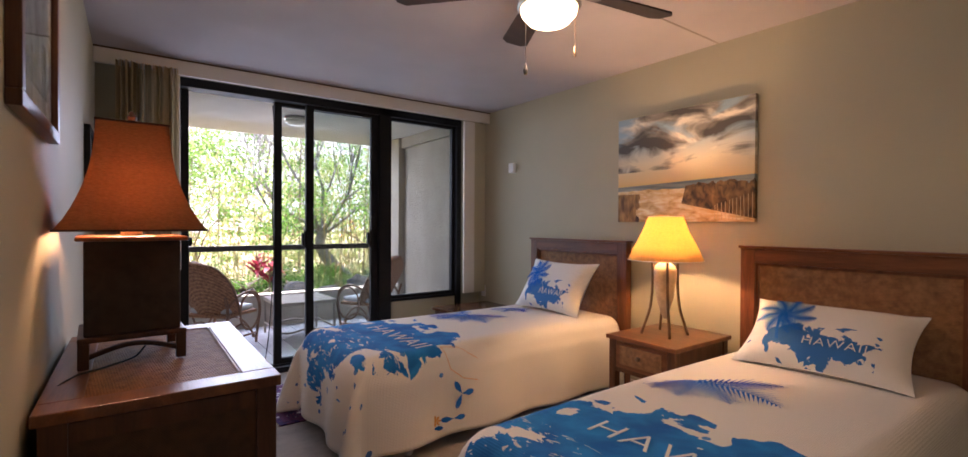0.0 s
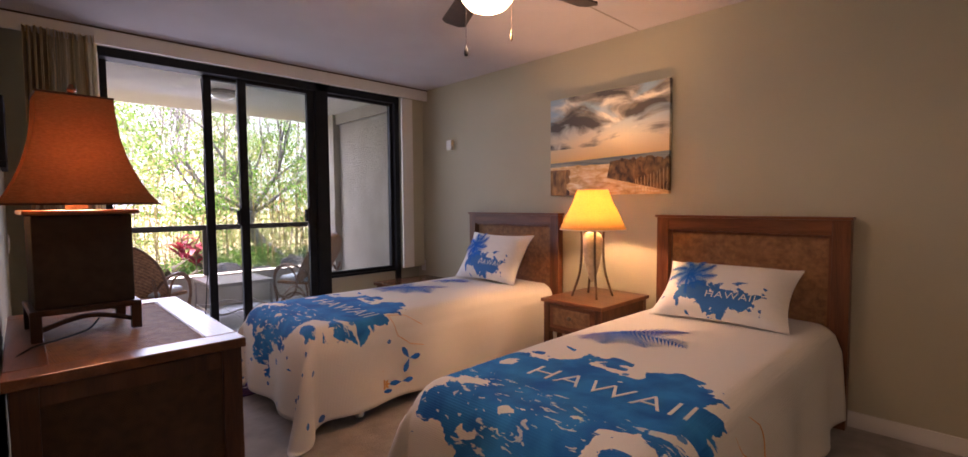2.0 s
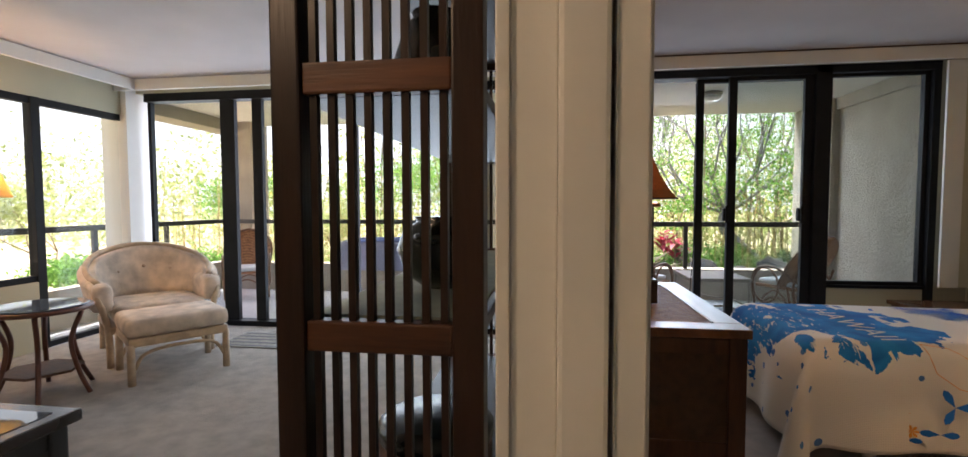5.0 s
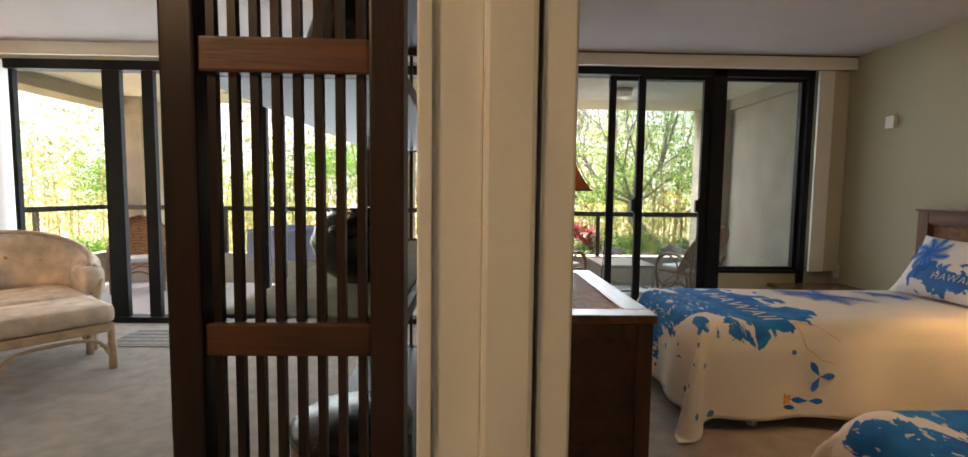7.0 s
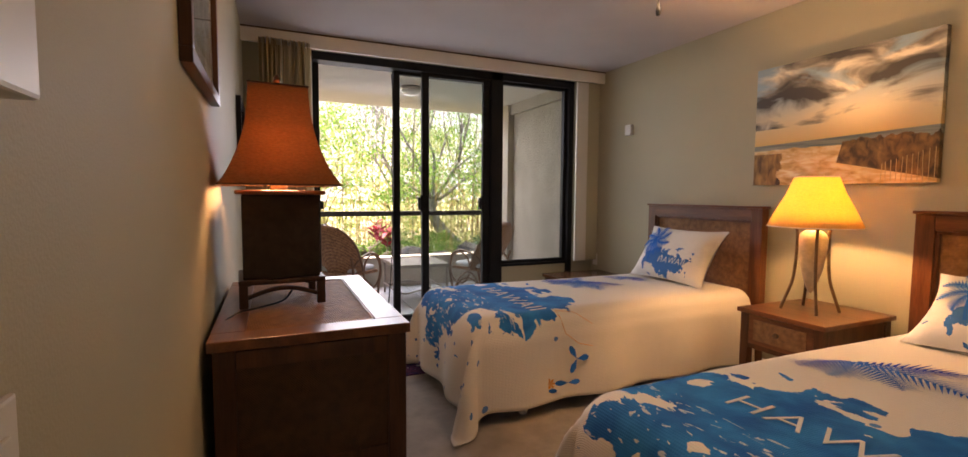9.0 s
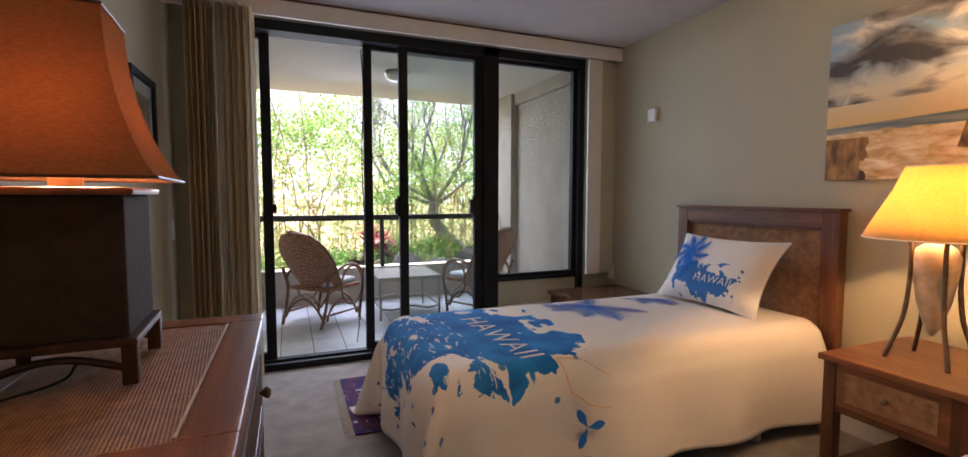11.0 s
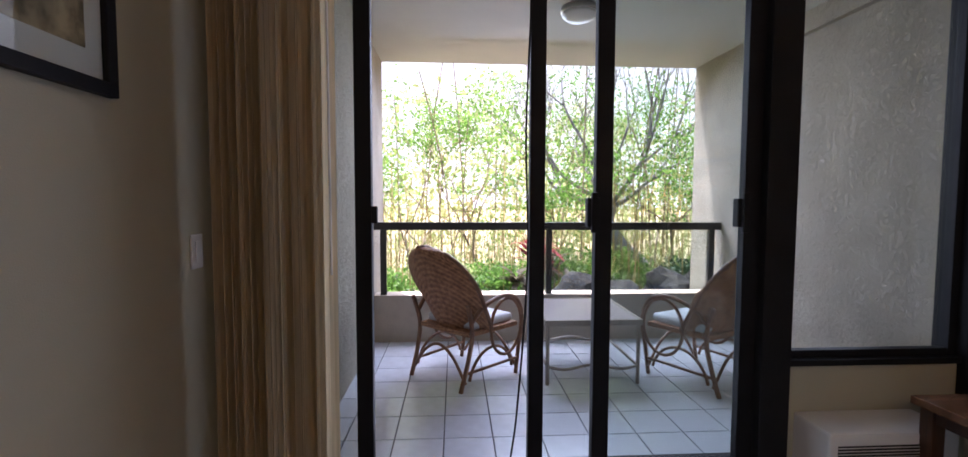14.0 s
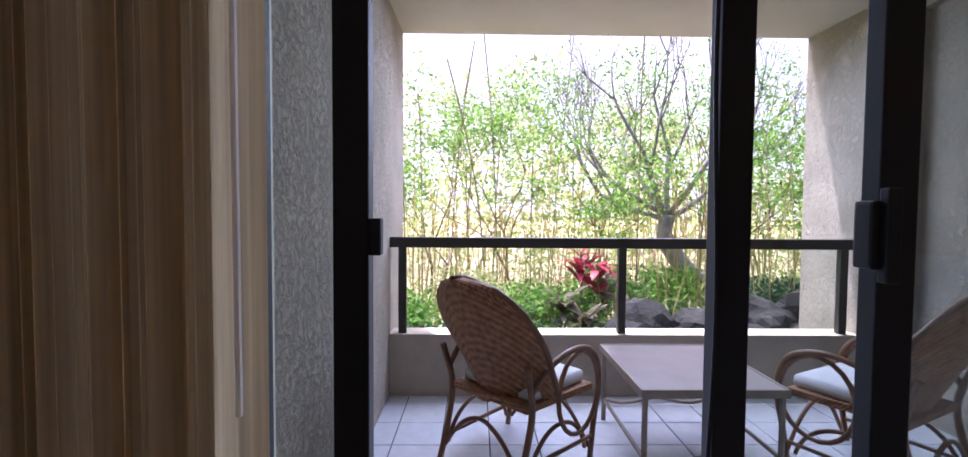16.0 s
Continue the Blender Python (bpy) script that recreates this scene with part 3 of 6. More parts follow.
def drape(u, v, lift=0.0, seed=0.0):
    """Where the cloth's point u (from the foot's edge towards the head) and v (from the middle line) lies on the bed."""
    eu, ev = max(0.0, -u), max(0.0, abs(v) - HALF)
    sg = 1.0 if v >= 0 else -1.0
    hang = math.hypot(eu, ev)
    x, y = max(u, 0.0), max(-HALF, min(HALF, v))
    z = TOP + 0.012 * math.sin(3.1 * x + seed) * math.sin(5 * y + seed) * 0.5
    # rounded shoulder of the mattress
    du, dv = min(x, 0.09) / 0.09, min(HALF - abs(y), 0.09) / 0.09
    z -= 0.045 * ((1 - du) ** 2.2 + (1 - dv) ** 2.2)
    if hang > 0:
        cx, cy = eu / hang, ev / hang
        corner = 2 * cx * cy
        s = v * 7.0 if eu > ev else u * 6.0
        fold = 0.022 * math.sin(s * 1.9 + 1.3 + seed) * min(1, hang * 3) * (1 - corner)
        out = 0.025 * min(1, hang * 12) + 0.05 * hang + corner * 0.30 * hang + fold + lift
        z -= hang * (1 - 0.06 * corner)
        x, y = x - cx * out, y + sg * cy * out
    else:
        z += lift
    return Vector((x, y, max(0.012, z)))


def frond(bm, u0, v0, angle, length, bend, seed, leaf=0.12, count=17):
    """A feathered palm frond printed on the cloth."""
    rnd = random.Random(seed)
    a, u, v = radians(angle), u0, v0
    step = length / count
    for i in range(count):
        f = i / count
        a += radians(bend) / count
        nu, nv = u + math.cos(a) * step, v + math.sin(a) * step
        for side in (-1, 1):
            ln_ = leaf * math.sin(math.pi * min(1, 0.18 + f * 0.86)) * rnd.uniform(0.75, 1.1)
            b = a + side * radians(62 - 25 * f)
            w = step * 0.36
            pts = [(u - math.cos(a) * w, v - math.sin(a) * w), (u + math.cos(a) * w, v + math.sin(a) * w), (u + math.cos(b) * ln_, v + math.sin(b) * ln_)]
            bm.faces.new([bm.verts.new(drape(p[0], p[1], 0.0035)) for p in pts])
        u, v = nu, nv


def flower(bm, u0, v0, r, petals, pointed):
    for i in range(petals):
        a = 2 * math.pi * i / petals
        w = 0.5 if pointed else 1.0
        ring = [(0.0, 0.0), (0.55, 0.42 * w), (0.85, 0.30 * w), (1.0, 0.0), (0.85, -0.30 * w), (0.55, -0.42 * w)]
        bm.faces.new([bm.verts.new(drape(u0 + r * (p * math.cos(a) - q * math.sin(a)), v0 + r * (p * math.sin(a) + q * math.cos(a)), 0.0035 + 0.0003 * i)) for p, q in ring])


def pillow_mesh(bm, w, d, h):
    def f(u, v):
        a, b = 2 * u - 1, 2 * v - 1
        pin = 1 - 0.10 * (1 - abs(a) ** 2) * abs(b) ** 4
        pin2 = 1 - 0.10 * (1 - abs(b) ** 2) * abs(a) ** 4
        return Vector((a * w / 2 * pin2, b * d / 2 * pin, 0))

    def puff(a, b):
        return max(0.0, (1 - a ** 4)) ** 0.6 * max(0.0, (1 - b ** 4)) ** 0.6
    for sg in (1, -1):
        surface_grid(bm, lambda u, v: f(u, v) + Vector((0, 0, sg * (0.004 + h / 2 * puff((2 * u - 1) * 1.04 if abs(2 * u - 1) < 0.96 else 1, (2 * v - 1) * 1.05 if abs(2 * v - 1) < 0.95 else 1)))), 26, 20)
    bmesh.ops.remove_doubles(bm, verts=bm.verts[:], dist=0.0005)
    return bm


def build_bed(name, x_foot, y_mid, label):
    bed = thing(name, pose(x_foot, y_mid, 0), label, "bed", "twin beds")
    x0, x1, w = LENGTH + 0.03, LENGTH + 0.09, 0.44
    h = part("headboard", boxes((x0, x1, -w, w, 1.015, 1.097), bev=0.004), HEAD_WOOD, bed, "reddish-brown wooden headboard frame")
    for y0 in (-w - 0.08, w):
        part("headboard_post", boxes((x0, x1, y0, y0 + 0.08, 0, 1.097), bev=0.004), HEAD_WOOD_Z, bed)
    part("lower_rail", boxes((x0, x1, -w, w, 0.3, 0.37), bev=0.004), HEAD_WOOD, h)
    part("cap", boxes((x0 - 0.012, x1 + 0.01, -w - 0.088, w + 0.088, 1.097, 1.113), bev=0.004), HEAD_WOOD, h)
    part("woven_panel", boxes((x0 + 0.03, x1 - 0.01, -w, w, 0.37, 1.015)), RATTAN_PANEL, h, "panel of woven rattan")
    part("inner_moulding", boxes((x0 + 0.014, x0 + 0.034, -w, -w + 0.015, 0.37, 1.015), (x0 + 0.014, x0 + 0.034, w - 0.015, w, 0.37, 1.015), (x0 + 0.014, x0 + 0.034, -w + 0.015, w - 0.015, 1.0, 1.015)), HEAD_WOOD_Z, h)
    part("mattress", boxes((0.03, LENGTH, -HALF + 0.03, HALF - 0.03, 0.36, TOP - 0.06), bev=0.04), WHITE_CLOTH, bed)
    part("box_spring", boxes((0.03, LENGTH, -HALF + 0.03, HALF - 0.03, 0.2, 0.35), bev=0.01), surface("grey_ticking", (0.12, 0.11, 0.10), 0.9), bed, "dark cloth box spring")
    part("bed_frame", boxes((0.05, LENGTH, -HALF + 0.02, -HALF + 0.05, 0.16, 0.2), (0.05, LENGTH, HALF - 0.05, HALF - 0.02, 0.16, 0.2), (0.3, 0.34, -HALF + 0.05, HALF - 0.05, 0.16, 0.2)), BLACK_METAL, bed, "black angle-iron frame")
    for lx in (0.3, 1.6):
        for ly in (-HALF + 0.04, HALF - 0.04):
            leg = part("leg", boxes((lx - 0.018, lx + 0.018, ly - 0.018, ly + 0.018, 0.05, 0.17)), BLACK_METAL, bed)
            bm = bmesh.new()
            lathe(bm, [(0.022, 0.0), (0.027, 0.01), (0.027, 0.04), (0.02, 0.055)], 14, lx, ly)
            part("glide", bm, PLASTIC, leg, "white plastic glide")
    drop_side, drop_foot = 0.43, 0.44
    nu, nv = 96, 88
    u0, v0 = -drop_foot, -(HALF + drop_side)
    bm = bmesh.new()
    lay = bm.loops.layers.uv.new("cloth")
    grid = {}
    vert_uv = {}
    for i in range(nu + 1):
        for j in range(nv + 1):
            u, v = u0 + (LENGTH - u0) * i / nu, v0 - 2 * v0 * j / nv
            w = bm.verts.new(drape(u, v, 0.0, y_mid))
            grid[i, j], vert_uv[w] = w, (u, v)
    for i in range(nu):
        for j in range(nv):
            f = bm.faces.new((grid[i, j], grid[i + 1, j], grid[i + 1, j + 1], grid[i, j + 1]))
            for lp in f.loops:
                lp[lay].uv = vert_uv[lp.vert]
    spread = part("bedspread", bm, SPREAD, bed, "white quilted bedspread with blue tropical print", smooth=True)
    thick(spread, 0.004)
    turn = pose(0.385, -0.10, 0, 0, 0, -90 + 4)
    txt = words("HAWAII", 0.163, turn, WHITE_CLOTH, spread, "printed_word")
    finer(txt, 4)
    for vx in txt.data.vertices:
        vx.co = drape(vx.co.x, vx.co.y, 0.006 + vx.co.z, y_mid)
    for k, (uu, vv, an, le, be, ink) in enumerate(((1.10, 0.25, -70, 0.38, -55, INK), (1.10, 0.25, -40, 0.36, -20, INK_DEEP), (1.09, 0.26, -100, 0.30, -50, INK), (1.08, 0.27, -150, 0.26, -30, INK), (1.09, 0.28, 160, 0.26, 25, INK_DEEP), (1.12, 0.27, 60, 0.22, 20, INK), (1.60, 0.36, -72, 0.32, -55, INK_DEEP), (1.60, 0.37, -110, 0.26, -45, INK), (1.60, 0.38, -150, 0.2, -30, INK_DEEP))):
        bm = bmesh.new()
        frond(bm, uu, vv, an, le, be, k)
        tagged(part("printed_frond", bm, ink, spread), kind="stuff")
    bm = bmesh.new()
    flower(bm, 0.36, -0.72, 0.055, 9, True)
    flower(bm, 0.42, -0.80, 0.03, 7, True)
    part("printed_flower", bm, ORANGE, spread, "orange printed blossom")
    bm = bmesh.new()
    for (uu, vv, r, p) in ((0.58, -0.68, 0.085, 3), (0.52, -0.80, 0.075, 2), (0.40, -0.84, 0.06, 2)):
        flower(bm, uu, vv, r, p, True)
    part("printed_leaf", bm, INK, spread)
    bm = bmesh.new()
    ring = [(0.50, -0.42), (0.60, -0.44), (0.72, -0.52), (0.74, -0.64), (0.60, -0.60), (0.52, -0.54)]
    for (a, b), (c, d) in zip(ring, ring[1:] + ring[:1]):
        tube(bm, [drape(a + (c - a) * i / 5, b + (d - b) * i / 5, 0.002) for i in range(6)], 0.0018, 4)
    part("printed_outline", bm, ORANGE, spread, "thin ochre printed outline")
    return bed


def build_pillow(x, y, z, tilt, turn):
    pil = thing("pillow", pose(x, y, z) @ pose(0, 0, 0, 0, 0, turn) @ pose(0, 0, 0, 0, -tilt, 0), "white pillow with blue palm print on bed", "pillow", "pillows")
    bm = bmesh.new()
    pillow_mesh(bm, PW, PD, PH)
    case = part("pillowcase", bm, PILLOW, pil, smooth=True)
    def on_top(x, y, lift):
        a, b = min(0.95, abs(x) / (PW / 2)), min(0.95, abs(y) / (PD / 2))
        return Vector((x, y, 0.004 + PH / 2 * (1 - (a * 1.04) ** 4) ** 0.6 * (1 - min(1, b * 1.05) ** 4) ** 0.6 + lift))
    txt = words("HAWAII", 0.066, pose(-0.085, -0.06, 0, 0, 0, -90), WHITE_CLOTH, case, "printed_word")
    finer(txt, 3)
    for vx in txt.data.vertices:
        vx.co = on_top(vx.co.x, vx.co.y, 0.003 + vx.co.z)
    for k in range(9):
        bm = bmesh.new()
        a0 = radians(-170 + 42 * k)
        rnd = random.Random(k)
        u, v = 0.07, 0.17
        for i in range(13):
            a0 += radians(5)
            nu, nv = u + math.cos(a0) * 0.011, v + math.sin(a0) * 0.011
            for side in (-1, 1):
                le = 0.045 * math.sin(math.pi * (0.2 + 0.78 * i / 13))
                b0 = a0 + side * radians(50)
                bm.faces.new([bm.verts.new(on_top(p, q, 0.0028)) for p, q in ((u, v), (nu, nv), (u + math.cos(b0) * le, v + math.sin(b0) * le))])
            u, v = nu, nv
        tagged(part("printed_frond", bm, INK, case), kind="stuff")
    bm = bmesh.new()
    surface_grid(bm, lambda s, t: on_top(-0.10 + 0.17 * s, 0.165 + 0.02 * math.sin(2 * s) + 0.014 * (t - 0.5), 0.0028), 10, 1)
    part("printed_trunk", bm, INK, case)
    return pil


def pillow_material():
    m, nt, bsdf = nodes_of("printed_pillowcase")
    n, ln = nt.nodes, nt.links
    tc, nz, sep = n.new("ShaderNodeTexCoord"), n.new("ShaderNodeTexNoise"), n.new("ShaderNodeSeparateXYZ")
    ln.new(tc.outputs["Object"], nz.inputs["Vector"])
    ln.new(tc.outputs["Object"], sep.inputs[0])
    nz.inputs["Scale"].default_value, nz.inputs["Detail"].default_value, nz.inputs["Distortion"].default_value = 13, 5, 0.8

    def op(kind, *vals):
        k = n.new("ShaderNodeMath")
        k.operation = kind
        for i, v in enumerate(vals):
            if isinstance(v, (int, float)):
                k.inputs[i].default_value = v
            else:
                ln.new(v, k.inputs[i])
        return k.outputs[0]
    a = op("POWER", op("DIVIDE", op("ADD", sep.outputs[0], 0.09), 0.10), 2.0)
    b = op("POWER", op("DIVIDE", op("ADD", sep.outputs[1], 0.0), 0.26), 2.0)
    core = op("SUBTRACT", 1.0, op("ADD", a, b))
    blot = op("GREATER_THAN", op("ADD", op("MULTIPLY", core, 0.5), op("MULTIPLY", op("SUBTRACT", nz.outputs[0], 0.5), 2.0)), 0.12)
    blot = op("MULTIPLY", blot, op("GREATER_THAN", sep.outputs[2], 0.01))
    mix = n.new("ShaderNodeMix")
    mix.data_type = "RGBA"
    ln.new(blot, mix.inputs[0])
    mix.inputs[6].default_value, mix.inputs[7].default_value = (0.82, 0.79, 0.74, 1), (0.03, 0.17, 0.48, 1)
    ln.new(mix.outputs[2], bsdf.inputs["Base Color"])
    fine, bp = n.new("ShaderNodeTexNoise"), n.new("ShaderNodeBump")
    fine.inputs["Scale"].default_value = 14
    ln.new(tc.outputs["Object"], fine.inputs["Vector"])
    bp.inputs["Strength"].default_value, bp.inputs["Distance"].default_value = 0.35, 0.02
    ln.new(fine.outputs[0], bp.inputs["Height"])
    ln.new(bp.outputs[0], bsdf.inputs["Normal"])
    bsdf.inputs["Roughness"].default_value = 0.85
    return m


PILLOW = pillow_material()
PW, PD, PH = 0.45, 0.70, 0.14
build_bed("twin_bed", 1.1, 3.62, "twin bed with blue-printed white bedspread beside the window")
build_bed("twin_bed", 1.1, 1.765, "twin bed with blue-printed white bedspread near the doorway")
build_pillow(2.90, 3.62, 0.745, 58, 0)
build_pillow(2.85, 1.765, 0.69, 37, 4)

# ---- bedroom furniture ----


def build_dresser():
    d = thing("dresser", pose(0.015, 2.37, 0), "reddish-brown wooden dresser with woven rattan panels", "dresser")
    w, l, h = 0.545, 0.95, 0.785
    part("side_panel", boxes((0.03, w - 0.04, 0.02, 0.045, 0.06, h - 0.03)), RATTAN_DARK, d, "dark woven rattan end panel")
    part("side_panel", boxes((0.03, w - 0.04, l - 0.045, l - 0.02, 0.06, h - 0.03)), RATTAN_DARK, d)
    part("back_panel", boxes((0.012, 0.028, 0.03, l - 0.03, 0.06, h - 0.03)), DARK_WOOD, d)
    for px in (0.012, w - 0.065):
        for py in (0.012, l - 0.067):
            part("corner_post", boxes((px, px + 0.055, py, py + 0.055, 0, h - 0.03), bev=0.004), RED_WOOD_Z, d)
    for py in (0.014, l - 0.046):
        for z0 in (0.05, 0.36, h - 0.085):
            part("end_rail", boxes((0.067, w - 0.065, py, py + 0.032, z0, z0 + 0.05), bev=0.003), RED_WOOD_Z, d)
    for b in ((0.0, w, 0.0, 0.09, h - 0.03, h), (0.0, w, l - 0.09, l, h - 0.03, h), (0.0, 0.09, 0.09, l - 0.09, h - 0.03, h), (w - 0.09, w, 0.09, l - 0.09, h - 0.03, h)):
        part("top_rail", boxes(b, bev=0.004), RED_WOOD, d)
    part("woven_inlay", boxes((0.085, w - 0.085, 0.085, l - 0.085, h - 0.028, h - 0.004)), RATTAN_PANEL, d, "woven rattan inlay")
    for k in range(3):
        z0 = 0.075 + k * 0.222
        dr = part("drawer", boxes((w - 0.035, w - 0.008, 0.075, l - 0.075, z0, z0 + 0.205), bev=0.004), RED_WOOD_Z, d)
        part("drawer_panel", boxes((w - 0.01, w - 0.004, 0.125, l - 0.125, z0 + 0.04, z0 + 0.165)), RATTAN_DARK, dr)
        for yy in (0.27, l - 0.27):
            bm = bmesh.new()
            lathe(bm, [(0.004, -0.02), (0.006, 0.0), (0.016, 0.012), (0.017, 0.02), (0.009, 0.026)], 14)
            bmesh.ops.transform(bm, matrix=pose(w, yy, z0 + 0.10, 0, 90, 0), verts=bm.verts[:])
            part("knob", bm, BRONZE, dr, "bronze knob", smooth=True)
    # the window's reflection on the top rail, painted as a thin pale strip
    part("edge_highlight", boxes((w - 0.097, w - 0.092, 0.1, l - 0.1, h, h + 0.0012)), surface("painted_pale_highlight", (0.62, 0.50, 0.38), 0.5, vary=0.3, scale=40), d, "pale highlight line painted along the inlay")
    return d


def build_square_lamp():
    la = thing("table_lamp", pose(0.205, 2.885, 0.786) @ pose(0, 0, 0, 0, 0, 3), "dark square woven table lamp with brown tapered shade", "lamp")
    s = 0.125
    base = part("base", boxes((-s, s, -s, s, 0.095, 0.385), bev=0.006), LAMP_BODY, la)
    part("cap", boxes((-s - 0.02, s + 0.02, -s - 0.02, s + 0.02, 0.385, 0.40), bev=0.006), RED_WOOD, la)
    part("plinth", boxes((-s - 0.015, s + 0.015, -s - 0.015, s + 0.015, 0.078, 0.095), bev=0.005), DARK_WOOD, la)
    for sx in (-1, 1):
        for sy in (-1, 1):
            part("foot", boxes((sx * s - 0.014, sx * s + 0.014, sy * s - 0.014, sy * s + 0.014, 0, 0.08), bev=0.003), DARK_WOOD, la)
    for sy in (-1, 1):
        bm = bmesh.new()
        tube(bm, arc([(-s, sy * s, 0.03), (-0.05, sy * s, 0.055), (0, sy * s, 0.062), (0.05, sy * s, 0.055), (s, sy * s, 0.03)]), 0.008)
        part("stretcher", bm, DARK_WOOD, la)
    bm = bmesh.new()
    lathe(bm, [(0.03, 0.40), (0.03, 0.44), (0.012, 0.445), (0.012, 0.52)], 18)
    part("neck", bm, CERAMIC, la, smooth=True)
    bm = bmesh.new()

    def wall(u, v, k):
        half = 0.192 - 0.097 * (v ** 0.75) - 0.018 * math.sin(math.pi * v)
        c = [(-1, -1), (1, -1), (1, 1), (-1, 1)]
        (ax, ay), (bx, by) = c[k], c[(k + 1) % 4]
        return Vector(((ax + (bx - ax) * u) * half, (ay + (by - ay) * u) * half, 0.418 + 0.347 * v))
    for k in range(4):
        surface_grid(bm, lambda u, v, k=k: wall(u, v, k), 6, 10)
    bmesh.ops.remove_doubles(bm, verts=bm.verts[:], dist=0.001)
    sh = thick(part("shade", bm, SHADE_BROWN, la, "rust-brown cloth shade"), 0.002)
    for z, hf in ((0.419, 0.193), (0.765, 0.096)):
        bm = bmesh.new()
        for k in range(4):
            c = [(-hf, -hf, z), (hf, -hf, z), (hf, hf, z), (-hf, hf, z)]
            tube(bm, [c[k], c[(k + 1) % 4]], 0.0035, 6)
        part("shade_trim", bm, DARK_WOOD, sh)
    bm = bmesh.new()
    lathe(bm, [(0.012, 0.765), (0.016, 0.775), (0.010, 0.785), (0.014, 0.795), (0.004, 0.815)], 14)
    tube(bm, [(-0.095, 0, 0.765), (0.095, 0, 0.765)], 0.002, 6)
    tube(bm, [(0, -0.095, 0.765), (0, 0.095, 0.765)], 0.002, 6)
    part("finial", bm, RED_WOOD, la)
    bm = bmesh.new()
    lathe(bm, [(0.013, 0.50), (0.03, 0.545), (0.028, 0.575), (0.01, 0.59)], 16)
    ob = part("bulb", bm, GLOW_BULB, la)
    ob.visible_shadow = False
    bm = bmesh.new()
    tube(bm, arc([(0.03, -0.10, 0.045), (0.0, -0.09, 0.01), (-0.08, -0.16, 0.006), (-0.15, -0.22, 0.004), (-0.195, -0.30, -0.03), (-0.197, -0.33, -0.2)], 8), 0.003, 6)
    part("cord", bm, BLACK_METAL, la)
    return la


def glow(name, color, strength):
    m, nt, bsdf = nodes_of(name)
    bsdf.inputs["Emission Color"].default_value = (*color, 1)
    bsdf.inputs["Emission Strength"].default_value = strength
    bsdf.inputs["Base Color"].default_value = (0.8, 0.75, 0.65, 1)
    return m


GLOW_BULB = glow("lit_bulb", (1.0, 0.62, 0.28), 6.0)
SHADE_BROWN = shade_material("brown_shade_cloth", (0.27, 0.14, 0.07), (0.38, 0.20, 0.10), 0.30)
SHADE_CREAM = shade_material("cream_shade_cloth", (0.75, 0.62, 0.36), (0.95, 0.66, 0.22), 0.6)


def build_nightstand():
    ns = thing("nightstand", pose(2.56, 2.36, 0), "reddish wooden nightstand with one drawer between the beds", "nightstand")
    w, l, h = 0.56, 0.44, 0.565
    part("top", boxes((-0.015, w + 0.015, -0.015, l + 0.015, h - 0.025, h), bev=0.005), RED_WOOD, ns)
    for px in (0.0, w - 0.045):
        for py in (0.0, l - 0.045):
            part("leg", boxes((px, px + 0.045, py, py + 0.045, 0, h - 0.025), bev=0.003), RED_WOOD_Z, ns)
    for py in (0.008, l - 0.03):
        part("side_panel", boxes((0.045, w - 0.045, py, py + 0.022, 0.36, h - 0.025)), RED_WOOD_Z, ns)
    dr = part("drawer", boxes((0.002, 0.026, 0.048, l - 0.048, 0.375, h - 0.03), bev=0.003), RED_WOOD, ns)
    part("drawer_panel", boxes((-0.003, 0.004, 0.08, l - 0.08, 0.40, h - 0.055)), RATTAN_PANEL, dr)
    bm = bmesh.new()
    lathe(bm, [(0.005, 0), (0.005, 0.012), (0.014, 0.02), (0.012, 0.028)], 14)
    bmesh.ops.transform(bm, matrix=pose(0.0, l / 2, 0.46, 0, -90, 0), verts=bm.verts[:])
    part("knob", bm, BRONZE, dr, "bronze knob", smooth=True)
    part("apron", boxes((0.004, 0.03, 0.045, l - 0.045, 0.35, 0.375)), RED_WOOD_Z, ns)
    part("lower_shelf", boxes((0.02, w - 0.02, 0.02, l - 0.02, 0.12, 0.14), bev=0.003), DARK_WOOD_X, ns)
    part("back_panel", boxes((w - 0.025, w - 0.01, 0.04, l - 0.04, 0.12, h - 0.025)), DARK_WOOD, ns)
    return ns


